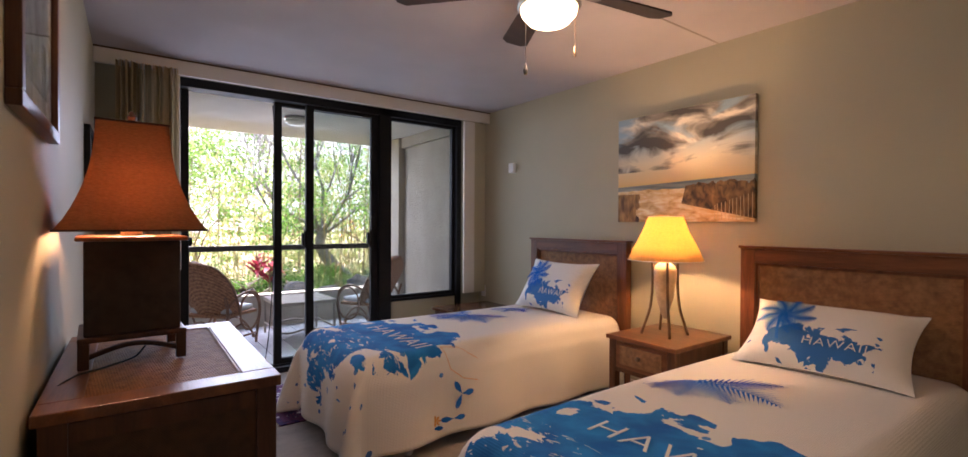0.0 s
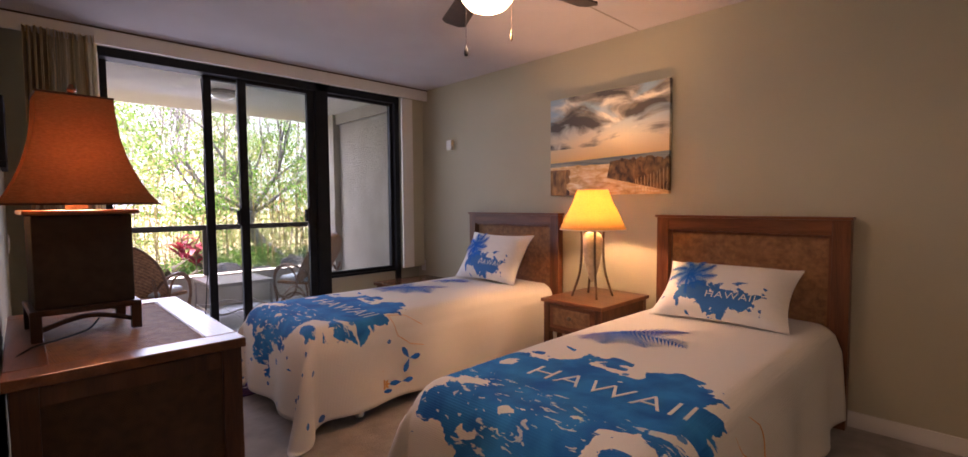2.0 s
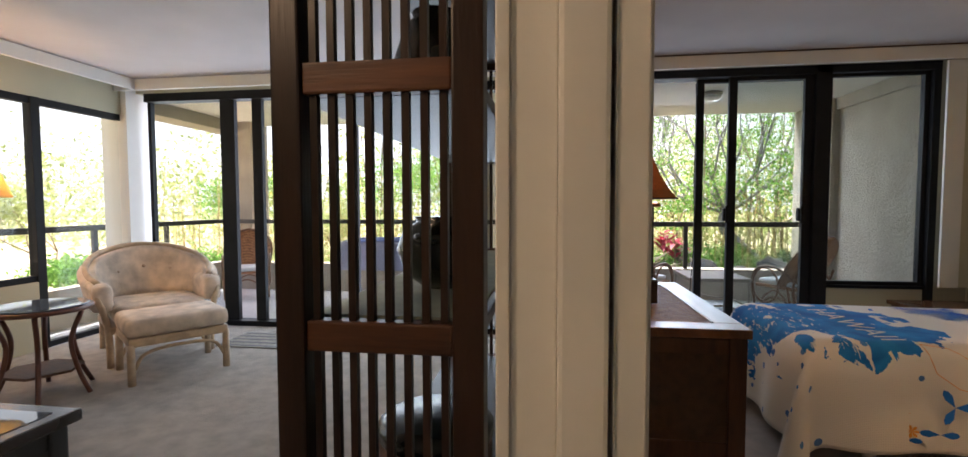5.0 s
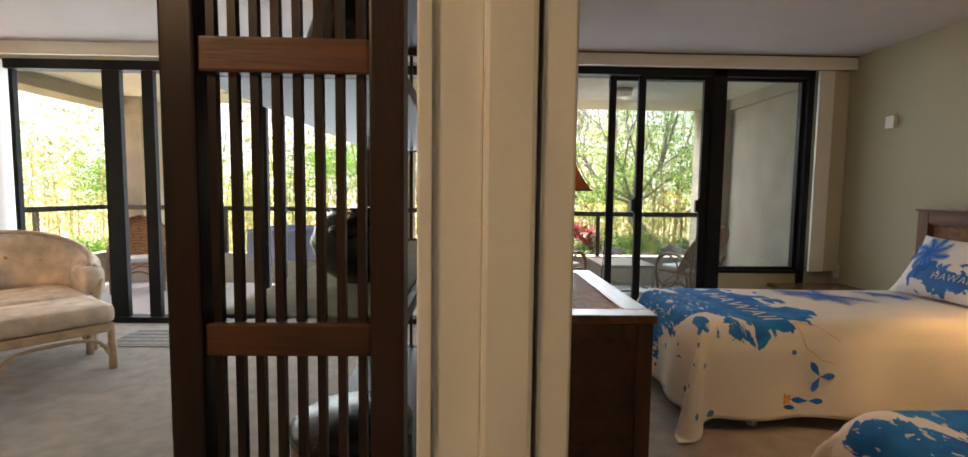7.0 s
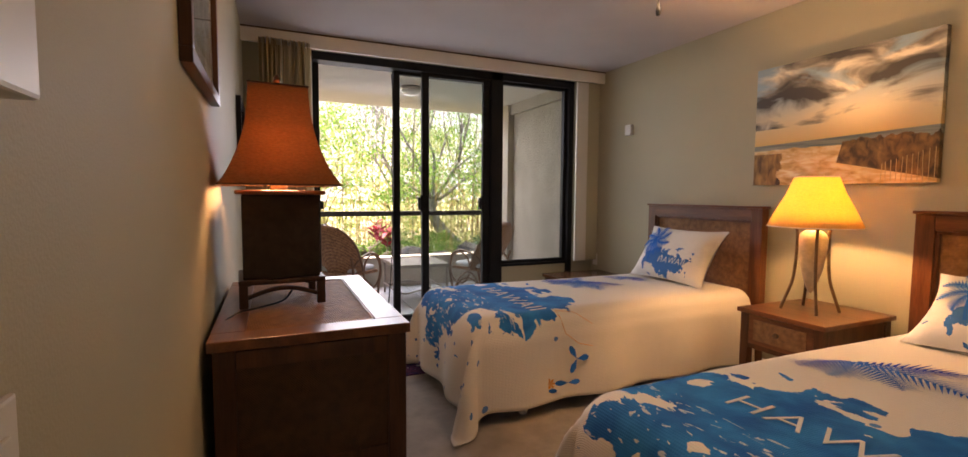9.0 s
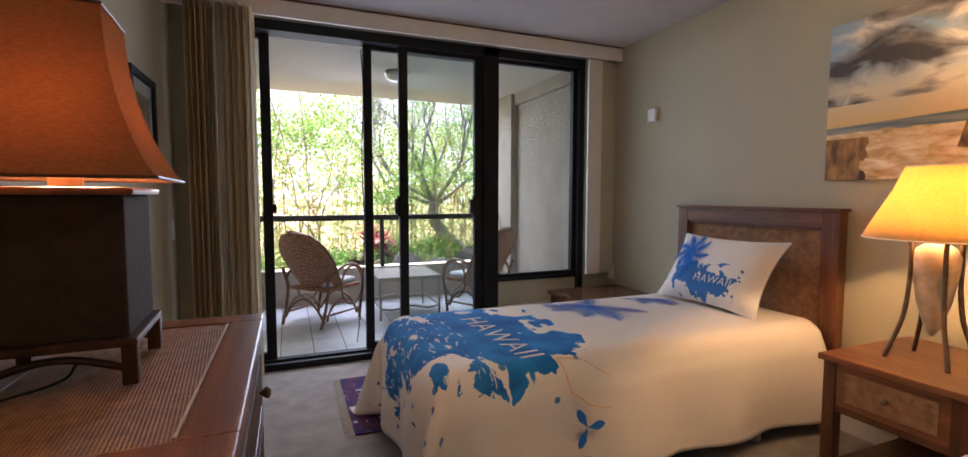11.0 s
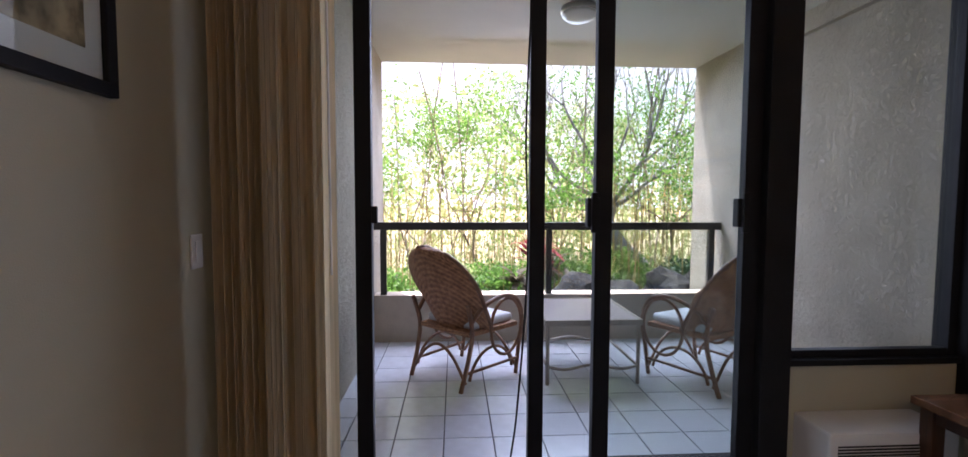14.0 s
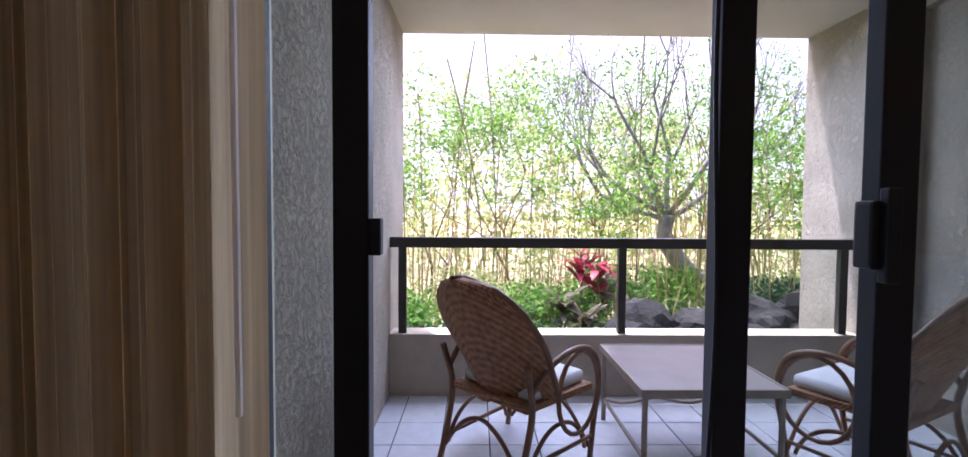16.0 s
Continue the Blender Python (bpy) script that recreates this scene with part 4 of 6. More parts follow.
def build_urn_lamp():
    la = thing("bedside_lamp", pose(2.80, 2.58, 0.5655), "lit bedside lamp with tapered urn on bronze legs", "lamp")
    bm = bmesh.new()
    lathe(bm, [(0.006, 0.10), (0.022, 0.13), (0.048, 0.22), (0.066, 0.34), (0.068, 0.39), (0.055, 0.42), (0.035, 0.435)], 26)
    part("urn", bm, CERAMIC, la, "mottled tan ceramic urn", smooth=True)
    for k in range(4):
        a = radians(45 + 90 * k)
        pts = [(0.135, 0.0), (0.115, 0.06), (0.085, 0.16), (0.073, 0.28), (0.072, 0.40), (0.078, 0.455)]
        bm = bmesh.new()
        tube(bm, arc([(r * math.cos(a), r * math.sin(a), z + 0.006) for r, z in pts], 5), 0.008)
        part("leg", bm, BRONZE, la, smooth=True)
    bm = bmesh.new()
    tube(bm, [(0.078 * math.cos(t * math.pi / 12), 0.078 * math.sin(t * math.pi / 12), 0.452) for t in range(24)], 0.007, 8, True)
    part("collar", bm, BRONZE, la, smooth=True)
    bm = bmesh.new()
    lathe(bm, [(0.012, 0.45), (0.012, 0.53), (0.02, 0.535), (0.02, 0.56)], 14)
    part("socket", bm, BRONZE, la)
    bm = bmesh.new()
    lathe(bm, [(0.215, 0.455), (0.178, 0.535), (0.13, 0.63), (0.098, 0.715)], 40, cap=False)
    sh = thick(part("shade", bm, SHADE_CREAM, la, "glowing cream empire shade", smooth=True), 0.002)
    for r, z in ((0.215, 0.455), (0.098, 0.715)):
        bm = bmesh.new()
        tube(bm, [(r * math.cos(t * math.pi / 20), r * math.sin(t * math.pi / 20), z) for t in range(40)], 0.003, 6, True)
        part("shade_rim", bm, WHITE_CLOTH, sh)
    bm = bmesh.new()
    lathe(bm, [(0.014, 0.56), (0.032, 0.60), (0.03, 0.635), (0.01, 0.65)], 16)
    ob = part("bulb", bm, GLOW_BULB, la)
    ob.visible_shadow = False
    return la


def build_fan():
    fan = thing("ceiling_fan", pose(1.58, 2.32, CEIL), "five-bladed dark ceiling fan with lit glass bowl", "ceiling fan")
    bm = bmesh.new()
    lathe(bm, [(0.075, 0), (0.07, -0.03), (0.03, -0.05), (0.016, -0.055), (0.016, -0.10)], 24)
    part("canopy", bm, NICKEL, fan, smooth=True)
    bm = bmesh.new()
    lathe(bm, [(0.03, -0.09), (0.10, -0.10), (0.125, -0.13), (0.125, -0.19), (0.09, -0.225), (0.07, -0.23)], 30)
    part("motor_housing", bm, NICKEL, fan, "brushed metal motor housing", smooth=True)
    bm = bmesh.new()
    lathe(bm, [(0.07, -0.23), (0.125, -0.245), (0.13, -0.265), (0.12, -0.27)], 30)
    part("light_ring", bm, NICKEL, fan, smooth=True)
    bm = bmesh.new()
    lathe(bm, [(0.118, -0.262), (0.112, -0.295), (0.085, -0.325), (0.045, -0.342), (0.008, -0.347)], 30)
    bowl = part("glass_bowl", bm, glow("lit_frosted_glass", (1.0, 0.66, 0.30), 2.6), fan, "glowing frosted glass bowl", smooth=True)
    bowl.visible_shadow = False
    for k in range(5):
        a = 135 + 72 * k
        bm = bmesh.new()
        surface_grid(bm, lambda u, v: Vector((0.2 + 0.46 * u, (v - 0.5) * (0.105 + 0.035 * u) * (1 if u < 0.93 else 1 - (u - 0.93) * 6), 0)), 14, 4)
        bmesh.ops.transform(bm, matrix=pose(0, 0, -0.17, 0, 0, a) @ pose(0, 0, 0, 12, 0, 0), verts=bm.verts[:])
        bl = thick(part("blade", bm, BLADE, fan, "dark wooden blade"), 0.008)
        bm = bmesh.new()
        box(bm, 0.10, 0.26, -0.018, 0.018, -0.006, 0.002, 0.002, pose(0, 0, -0.178, 0, 0, a) @ pose(0, 0, 0, 12, 0, 0))
        part("blade_arm", bm, NICKEL, bl)
    for x, y, z1, mat_, r in ((-0.055, 0.08, -0.53, BLACK_METAL, 0.010), (0.10, -0.05, -0.46, BRONZE, 0.006)):
        bm = bmesh.new()
        tube(bm, [(x, y, -0.22), (x, y, z1 + 0.04)], 0.0016, 5)
        lathe(bm, [(0.002, z1 + 0.05), (r, z1 + 0.02), (r * 0.8, z1 + 0.004), (0.002, z1)], 10, x, y)
        part("pull_chain", bm, mat_, fan)
    return fan


build_dresser()
build_square_lamp()
build_nightstand()
build_urn_lamp()
build_fan()

# ---- pictures and small fixtures of the bedroom ----


def beach_material():
    """A painted beach: cloudy sky over a sea line, sand path and dune grass."""
    m, nt, bsdf = nodes_of("beach_print")
    n, ln = nt.nodes, nt.links
    tc, sep = n.new("ShaderNodeTexCoord"), n.new("ShaderNodeSeparateXYZ")
    ln.new(tc.outputs["Object"], sep.inputs[0])
    z, y = sep.outputs[2], sep.outputs[1]

    def op(kind, *vals):
        k = n.new("ShaderNodeMath")
        k.operation = kind
        for i, v in enumerate(vals):
            if isinstance(v, (int, float)):
                k.inputs[i].default_value = v
            else:
                ln.new(v, k.inputs[i])
        return k.outputs[0]

    def mix(fac, a, b):
        k = n.new("ShaderNodeMix")
        k.data_type = "RGBA"
        ln.new(fac, k.inputs[0])
        for i, v in ((6, a), (7, b)):
            if isinstance(v, tuple):
                k.inputs[i].default_value = (*v, 1)
            else:
                ln.new(v, k.inputs[i])
        return k.outputs[2]

    def noise_of(scale, stretch, detail=5, dist=0.5):
        t, mp = n.new("ShaderNodeTexNoise"), n.new("ShaderNodeMapping")
        mp.inputs["Scale"].default_value = stretch
        ln.new(tc.outputs["Object"], mp.inputs[0])
        ln.new(mp.outputs[0], t.inputs["Vector"])
        t.inputs["Scale"].default_value, t.inputs["Detail"].default_value, t.inputs["Distortion"].default_value = scale, detail, dist
        return t.outputs[0]

    def ramp(fac, *stops):
        r = n.new("ShaderNodeValToRGB")
        while len(r.color_ramp.elements) < len(stops):
            r.color_ramp.elements.new(0.5)
        for e, (p, c) in zip(r.color_ramp.elements, stops):
            e.position, e.color = p, (*c, 1)
        ln.new(fac, r.inputs[0])
        return r.outputs[0]
    sky_c = ramp(op("DIVIDE", op("SUBTRACT", z, 0.27), 0.49), (0.0, (0.80, 0.56, 0.22)), (0.3, (0.80, 0.70, 0.48)), (0.65, (0.36, 0.52, 0.62)), (1.0, (0.30, 0.42, 0.50)))
    cloud = noise_of(4.2, (1, 0.8, 2.0), 7, 0.6)
    cloud_c = ramp(cloud, (0.40, (0.08, 0.075, 0.065)), (0.52, (0.34, 0.31, 0.25)), (0.63, (0.90, 0.84, 0.68)))
    lump = noise_of(3.0, (1, 0.7, 1.7), 6, 0.9)
    upper = op("MULTIPLY", op("MINIMUM", 1.0, op("MAXIMUM", 0.0, op("MULTIPLY", op("SUBTRACT", op("ADD", lump, op("MULTIPLY", z, 0.22)), 0.55), 9.0))), op("GREATER_THAN", z, 0.36))
    picture = mix(upper, sky_c, cloud_c)
    sea = ramp(noise_of(9, (1, 0.3, 6)), (0.3, (0.10, 0.15, 0.16)), (0.7, (0.34, 0.36, 0.30)))
    picture = mix(op("LESS_THAN", z, op("ADD", 0.285, op("MULTIPLY", y, -0.03))), picture, sea)
    sand = ramp(noise_of(10, (1, 1, 3)), (0.3, (0.46, 0.25, 0.06)), (0.5, (0.72, 0.52, 0.24)), (0.72, (0.92, 0.84, 0.60)))
    picture = mix(op("LESS_THAN", z, op("ADD", 0.225, op("MULTIPLY", op("SUBTRACT", noise_of(5, (1, 1, 1)), 0.5), 0.04))), picture, sand)
    grass = ramp(noise_of(22, (1, 1.0, 0.7), 6, 0.6), (0.35, (0.05, 0.028, 0.010)), (0.7, (0.34, 0.19, 0.06)))
    right = op("MULTIPLY", op("LESS_THAN", y, op("ADD", 0.50, op("MULTIPLY", z, -0.25))), op("LESS_THAN", z, op("ADD", 0.25, op("MULTIPLY", op("SUBTRACT", noise_of(14, (1, 1, 0.4)), 0.5), 0.10))))
    right = op("MULTIPLY", right, op("GREATER_THAN", z, op("ADD", 0.02, op("MULTIPLY", y, 0.22))))
    picture = mix(right, picture, grass)
    left = op("MULTIPLY", op("GREATER_THAN", y, op("ADD", 0.80, op("MULTIPLY", op("SUBTRACT", noise_of(12, (1, 1, 1)), 0.5), 0.15))), op("LESS_THAN", z, 0.20))
    picture = mix(left, picture, ramp(noise_of(20, (1, 1.2, 0.4), 5), (0.35, (0.08, 0.04, 0.012)), (0.7, (0.50, 0.27, 0.07))))
    ln.new(picture, bsdf.inputs["Base Color"])
    bsdf.inputs["Roughness"].default_value = 0.55
    return m


art = thing("beach_canvas", pose(XR, 2.233, 1.252), "unframed canvas print of a cloudy beach at dusk", "wall art")
part("canvas", boxes((-0.036, -0.002, 0, 0.987, 0, 0.757), bev=0.003), beach_material(), art)
FENCE = surface("painted_fence_strokes", (0.55, 0.42, 0.22), 0.6)
random.seed(11)
for k in range(11):
    yy = 0.012 + 0.023 * k
    bm = bmesh.new()
    tube(bm, [(-0.037, yy, 0.01), (-0.037, yy + random.uniform(-0.006, 0.006), 0.10 + 0.075 * (1 - k / 11))], 0.0018, 4)
    part("painted_picket", bm, FENCE, art)


def picture_frame(name, y0, y1, z0, z1, wide, frame_mat, label, seed, tint):
    pf = thing(name, pose(0.0, y0, z0), label, "picture", "framed pictures")
    w, h = y1 - y0, z1 - z0
    d = 0.028
    for nm, b in (("frame_rail", (0.001, d, 0, w, 0, wide)), ("frame_rail", (0.001, d, 0, w, h - wide, h)), ("frame_stile", (0.001, d, 0, wide, wide, h - wide)), ("frame_stile", (0.001, d, w - wide, w, wide, h - wide))):
        part(nm, boxes(b, bev=0.003), frame_mat, pf)
    mt = wide * 2.3
    part("mat_board", boxes((0.004, 0.012, wide, w - wide, wide, h - wide)), WHITE_CLOTH, pf, "white mat board")
    part("print", boxes((0.010, 0.0135, mt + 0.01, w - mt - 0.01, mt + 0.02, h - mt - 0.02)), surface(name + "_print", tint, 0.7, vary=0.75, scale=seed, grain=0.2), pf, "faded colour print")
    p = part("glass", boxes((0.016, 0.018, wide * 0.8, w - wide * 0.8, wide * 0.8, h - wide * 0.8)), GLASS, pf)
    p.visible_shadow = False
    return pf


picture_frame("framed_picture", 2.22, 2.83, 1.465, 2.03, 0.035, RED_WOOD_Z, "brown wood framed print with pale mat on wall", 9.0, (0.42, 0.44, 0.42))
picture_frame("framed_picture", 4.14, 4.57, 1.39, 1.745, 0.034, BLACK, "black framed colourful print with white mat on wall", 16.0, (0.35, 0.27, 0.16))


def wall_box(name, m, w, h, d, label, category, rocker=True):
    """A small fixture on a wall: plate, and a rocker or sensor window on it."""
    t = thing(name, m, label, category)
    part("plate", boxes((-w / 2, w / 2, -d, -0.001, -h / 2, h / 2), bev=min(0.004, d * 0.4)), PLASTIC, t)
    if rocker:
        part("rocker", boxes((-w * 0.22, w * 0.22, -d - 0.004, -d, -h * 0.3, h * 0.3), bev=0.0015), PLASTIC, t)
    return t


wall_box("wall_sensor", pose(XR, 4.50, 1.775, 0, 0, -90), 0.075, 0.095, 0.035, "small white sensor box on wall", "sensor", False)
wall_box("outlet", pose(XR, 4.98, 0.53, 0, 0, -90), 0.07, 0.115, 0.008, "white wall outlet plate by the window", "outlet")
wall_box("light_switch", pose(0, 4.95, 0.965, 0, 0, 90), 0.07, 0.115, 0.008, "white rocker light switch beside blinds", "switch")
wall_box("light_switch", pose(0, 1.37, 0.97, 0, 0, 90), 0.075, 0.12, 0.008, "white rocker light switch beside doorway", "switch")
th = wall_box("thermostat", pose(0, 1.37, 1.31, 0, 0, 90), 0.085, 0.14, 0.03, "white slim thermostat beside doorway", "thermostat", False)
for k in range(4):
    part("vent_slot", boxes((-0.03, 0.03, -0.032, -0.030, 0.02 + 0.01 * k, 0.024 + 0.01 * k)), BLACK_METAL, th)


def rug_material():
    m, nt, bsdf = nodes_of("purple_patterned_rug")
    n, ln = nt.nodes, nt.links
    tc, vo, ramp, sc = n.new("ShaderNodeTexCoord"), n.new("ShaderNodeTexVoronoi"), n.new("ShaderNodeValToRGB"), n.new("ShaderNodeTexNoise")
    vo.inputs["Scale"].default_value = 17
    sc.inputs["Scale"].default_value, sc.inputs["Detail"].default_value = 30, 3
    for t in (vo, sc):
        ln.new(tc.outputs["Object"], t.inputs["Vector"])
    ad = n.new("ShaderNodeMath")
    ad.operation = "MULTIPLY_ADD"
    ln.new(sc.outputs[0], ad.inputs[0])
    ad.inputs[1].default_value = 0.5
    ln.new(vo.outputs["Distance"], ad.inputs[2])
    r = ramp.color_ramp
    r.interpolation = "CONSTANT"
    r.elements[0].position, r.elements[0].color = 0.0, (0.55, 0.52, 0.55, 1)
    r.elements[1].position, r.elements[1].color = 0.50, (0.045, 0.02, 0.10, 1)
    e = r.elements.new(0.74)
    e.color = (0.22, 0.06, 0.14, 1)
    e = r.elements.new(0.82)
    e.color = (0.04, 0.025, 0.11, 1)
    ln.new(ad.outputs[0], ramp.inputs[0])
    ln.new(ramp.outputs[0], bsdf.inputs["Base Color"])
    bsdf.inputs["Roughness"].default_value = 1.0
    return m


rug = thing("rug", pose(0.92, 3.94, 0.0), "small purple patterned rug with fringe beside bed", "rug")
part("rug_body", boxes((0, 0.62, 0, 0.77, 0.001, 0.010), bev=0.003), rug_material(), rug)
part("border", boxes((0.03, 0.07, 0.03, 0.74, 0.009, 0.0115), (0.07, 0.59, 0.70, 0.74, 0.009, 0.0115), (0.07, 0.59, 0.03, 0.07, 0.009, 0.0115)), surface("plum_rug_border", (0.10, 0.03, 0.09), 1.0, vary=0.4, scale=60), rug)
bm = bmesh.new()
random.seed(3)
for k in range(52):
    yy = 0.01 + k * 0.0147
    tube(bm, [(0.0, yy, 0.006), (-0.02, yy + random.uniform(-0.006, 0.006), 0.005), (-0.045, yy + random.uniform(-0.012, 0.012), 0.003)], 0.002, 4)
tagged(part("fringe", bm, WHITE_CLOTH, rug, "white knotted fringe"), kind="stuff")

tb = thing("corner_table", pose(2.54, 4.325, 0), "low dark wooden table in the corner by the bed", "table")
part("tabletop", boxes((0, 0.65, 0, 0.60, 0.40, 0.43), bev=0.004), wood("glossy_brown_top", (0.07, 0.03, 0.015), (0.16, 0.075, 0.035), 0.18, "X"), tb)
part("apron", boxes((0.03, 0.62, 0.03, 0.57, 0.35, 0.40)), DARK_WOOD, tb)
for px in (0.02, 0.59):
    for py in (0.02, 0.53):
        part("leg", boxes((px, px + 0.05, py, py + 0.05, 0, 0.40), bev=0.003), DARK_WOOD, tb)

AC_GREY = surface("grey_plastic", (0.10, 0.10, 0.095), 0.5)
ac = thing("air_conditioner", pose(2.22, 4.9, 0.03), "cream through-wall air conditioner with louvred front", "air conditioner")
part("casing", boxes((0, 0.50, 0.0, 0.20, 0, 0.27), bev=0.012), PLASTIC, ac)
part("grille_opening", boxes((0.03, 0.40, -0.002, 0.004, 0.165, 0.225)), BLACK_METAL, ac, "dark air outlet")
for k in range(5):
    part("louvre", boxes((0.03, 0.40, -0.004, 0.006, 0.17 + k * 0.0115, 0.173 + k * 0.0115)), PLASTIC, ac)
for k in range(8):
    part("slat", boxes((0.03, 0.47, -0.004, 0.002, 0.02 + k * 0.016, 0.027 + k * 0.016)), AC_GREY, ac)

# ---- balcony furniture ----


def hoop(cx, cz, rx, rz, y, a0=0, a1=360, n=22):
    return [(cx + rx * math.cos(radians(a0 + (a1 - a0) * i / n)), y, cz + rz * math.sin(radians(a0 + (a1 - a0) * i / n))) for i in range(n + (a1 - a0 < 360))]


def build_wicker_chair(m, label):
    """Faces +x; the seat's middle is over the origin."""
    ch = thing("wicker_chair", m, label, "chair", "balcony wicker chairs")
    H = 0.91

    def back(u, v):
        a = (u - 0.5) * 2
        z = 0.36 + (H - 0.36) * v
        half = 0.305 * math.sqrt(max(0.0, 1 - max(0.0, (v - 0.45) / 0.55) ** 2.3)) * (0.86 + 0.14 * min(1, v / 0.45))
        return Vector((-0.19 - 0.26 * v + 0.16 * (a ** 2) * (1 - 0.5 * v), a * half, z))
    bm = bmesh.new()
    surface_grid(bm, back, 22, 24)
    thick(part("backrest", bm, WICKER, ch, "woven cane back", smooth=True), 0.012)
    rim = [back(0.0, t / 12) for t in range(13)] + [back(i / 14, 1.0) for i in range(1, 14)] + [back(1.0, 1 - t / 12) for t in range(13)]
    rim = [p for i, p in enumerate(rim) if i == 0 or (p - rim[i - 1]).length > 0.004]
    bm = bmesh.new()
    tube(bm, rim, 0.014, 8)
    part("back_rim", bm, CANE, ch, smooth=True)
    bm = bmesh.new()
    surface_grid(bm, lambda u, v: Vector((-0.22 + 0.46 * u, (v - 0.5) * (0.46 + 0.06 * u), 0.35)), 6, 6)
    thick(part("seat", bm, WICKER, ch), 0.03)
    bm = boxes((-0.17, 0.24, -0.22, 0.22, 0.365, 0.425), bev=0.028)
    part("cushion", bm, CUSHION, ch, "pale blue-white seat cushion", smooth=True)
    for sy in (-1, 1):
        y = sy * 0.265
        bm = bmesh.new()
        tube(bm, arc([(0.22, y, 0.0), (0.25, y, 0.18), (0.28, y * 1.02, 0.36), (0.22, y * 1.06, 0.52), (0.06, y * 1.08, 0.575), (-0.12, y * 1.04, 0.53), (-0.22, y * 0.98, 0.44)], 6), 0.014)
        part("arm", bm, CANE, ch, smooth=True)
        bm = bmesh.new()
        tube(bm, hoop(0.10, 0.36, 0.16, 0.19, y * 1.05), 0.011, 8, True)
        part("arm_hoop", bm, CANE, ch, smooth=True)
        bm = bmesh.new()
        tube(bm, arc([(-0.30, y * 0.9, 0.0), (-0.24, y * 0.92, 0.18), (-0.21, y * 0.95, 0.36), (-0.26, y, 0.55)], 6), 0.015)
        part("rear_leg", bm, CANE, ch, smooth=True)
        bm = bmesh.new()
        tube(bm, hoop(-0.02, 0.0, 0.22, 0.24, y * 0.95, 15, 165), 0.010, 8)
        part("side_brace", bm, CANE, ch, smooth=True)
        bm = bmesh.new()
        tube(bm, [(0.235, y, 0.11), (-0.265, y * 0.9, 0.11)], 0.010, 8)
        part("stretcher", bm, CANE, ch, smooth=True)
    for x in (-0.265, 0.235):
        bm = bmesh.new()
        tube(bm, arc([(x, -0.25, 0.05), (x, -0.13, 0.20), (x, 0, 0.26), (x, 0.13, 0.20), (x, 0.25, 0.05)], 6), 0.010)
        part("cross_brace", bm, CANE, ch, smooth=True)
    return ch


chair = build_wicker_chair(pose(0.95, 6.62, PF, 0, 0, 44.6), "brown wicker balcony armchair with pale cushion")
copy_thing(chair, pose(2.56, 6.455, PF, 0, 0, 117))

pt = thing("balcony_table", pose(1.775, 6.685, PF), "low grey rattan table with white top", "table")
part("tabletop", boxes((-0.31, 0.31, -0.34, 0.34, 0.41, 0.43), bev=0.005), surface("pale_tabletop", (0.31, 0.25, 0.26), 0.3, vary=0.08), pt)
part("top_edge", boxes((-0.325, 0.325, -0.355, -0.34, 0.395, 0.433), (-0.325, 0.325, 0.34, 0.355, 0.395, 0.433), (-0.325, -0.31, -0.34, 0.34, 0.395, 0.433), (0.31, 0.325, -0.34, 0.34, 0.395, 0.433), bev=0.004), surface("grey_cane", (0.28, 0.24, 0.20), 0.6, vary=0.2), pt)
GREY_CANE = bpy.data.materials["grey_cane"]
for sx in (-1, 1):
    for sy in (-1, 1):
        bm = bmesh.new()
        tube(bm, [(sx * 0.302, sy * 0.332, 0), (sx * 0.302, sy * 0.332, 0.41)], 0.013)
        part("leg", bm, GREY_CANE, pt)
for sy in (-1, 1):
    bm = bmesh.new()
    tube(bm, arc([(-0.302, sy * 0.332, 0.12), (-0.18, sy * 0.332, 0.10), (0, sy * 0.332, 0.13), (0.18, sy * 0.332, 0.10), (0.302, sy * 0.332, 0.12)]), 0.010)
    part("stretcher", bm, GREY_CANE, pt)
for sx in (-1, 1):
    bm = bmesh.new()
    tube(bm, [(sx * 0.302, -0.332, 0.12), (sx * 0.302, 0.332, 0.12)], 0.010)
    part("stretcher", bm, GREY_CANE, pt)

# ---- garden ----
SOIL = surface("dry_soil", (0.42, 0.35, 0.22), 1.0, vary=0.4, scale=1.5, bump=0.8, bump_scale=14)
BARK = surface("pale_smooth_bark", (0.26, 0.245, 0.24), 0.85, vary=0.25, scale=12, bump=0.4, bump_scale=50)
STEM = surface("brown_thin_stems", (0.22, 0.17, 0.11), 0.9, vary=0.35, scale=6)
STRAW = surface("dry_straw", (0.40, 0.30, 0.12), 0.9, vary=0.35, scale=5)
LAVA = surface("black_lava_rock", (0.020, 0.019, 0.019), 0.95, vary=0.5, scale=9, bump=1.0, bump_scale=40)


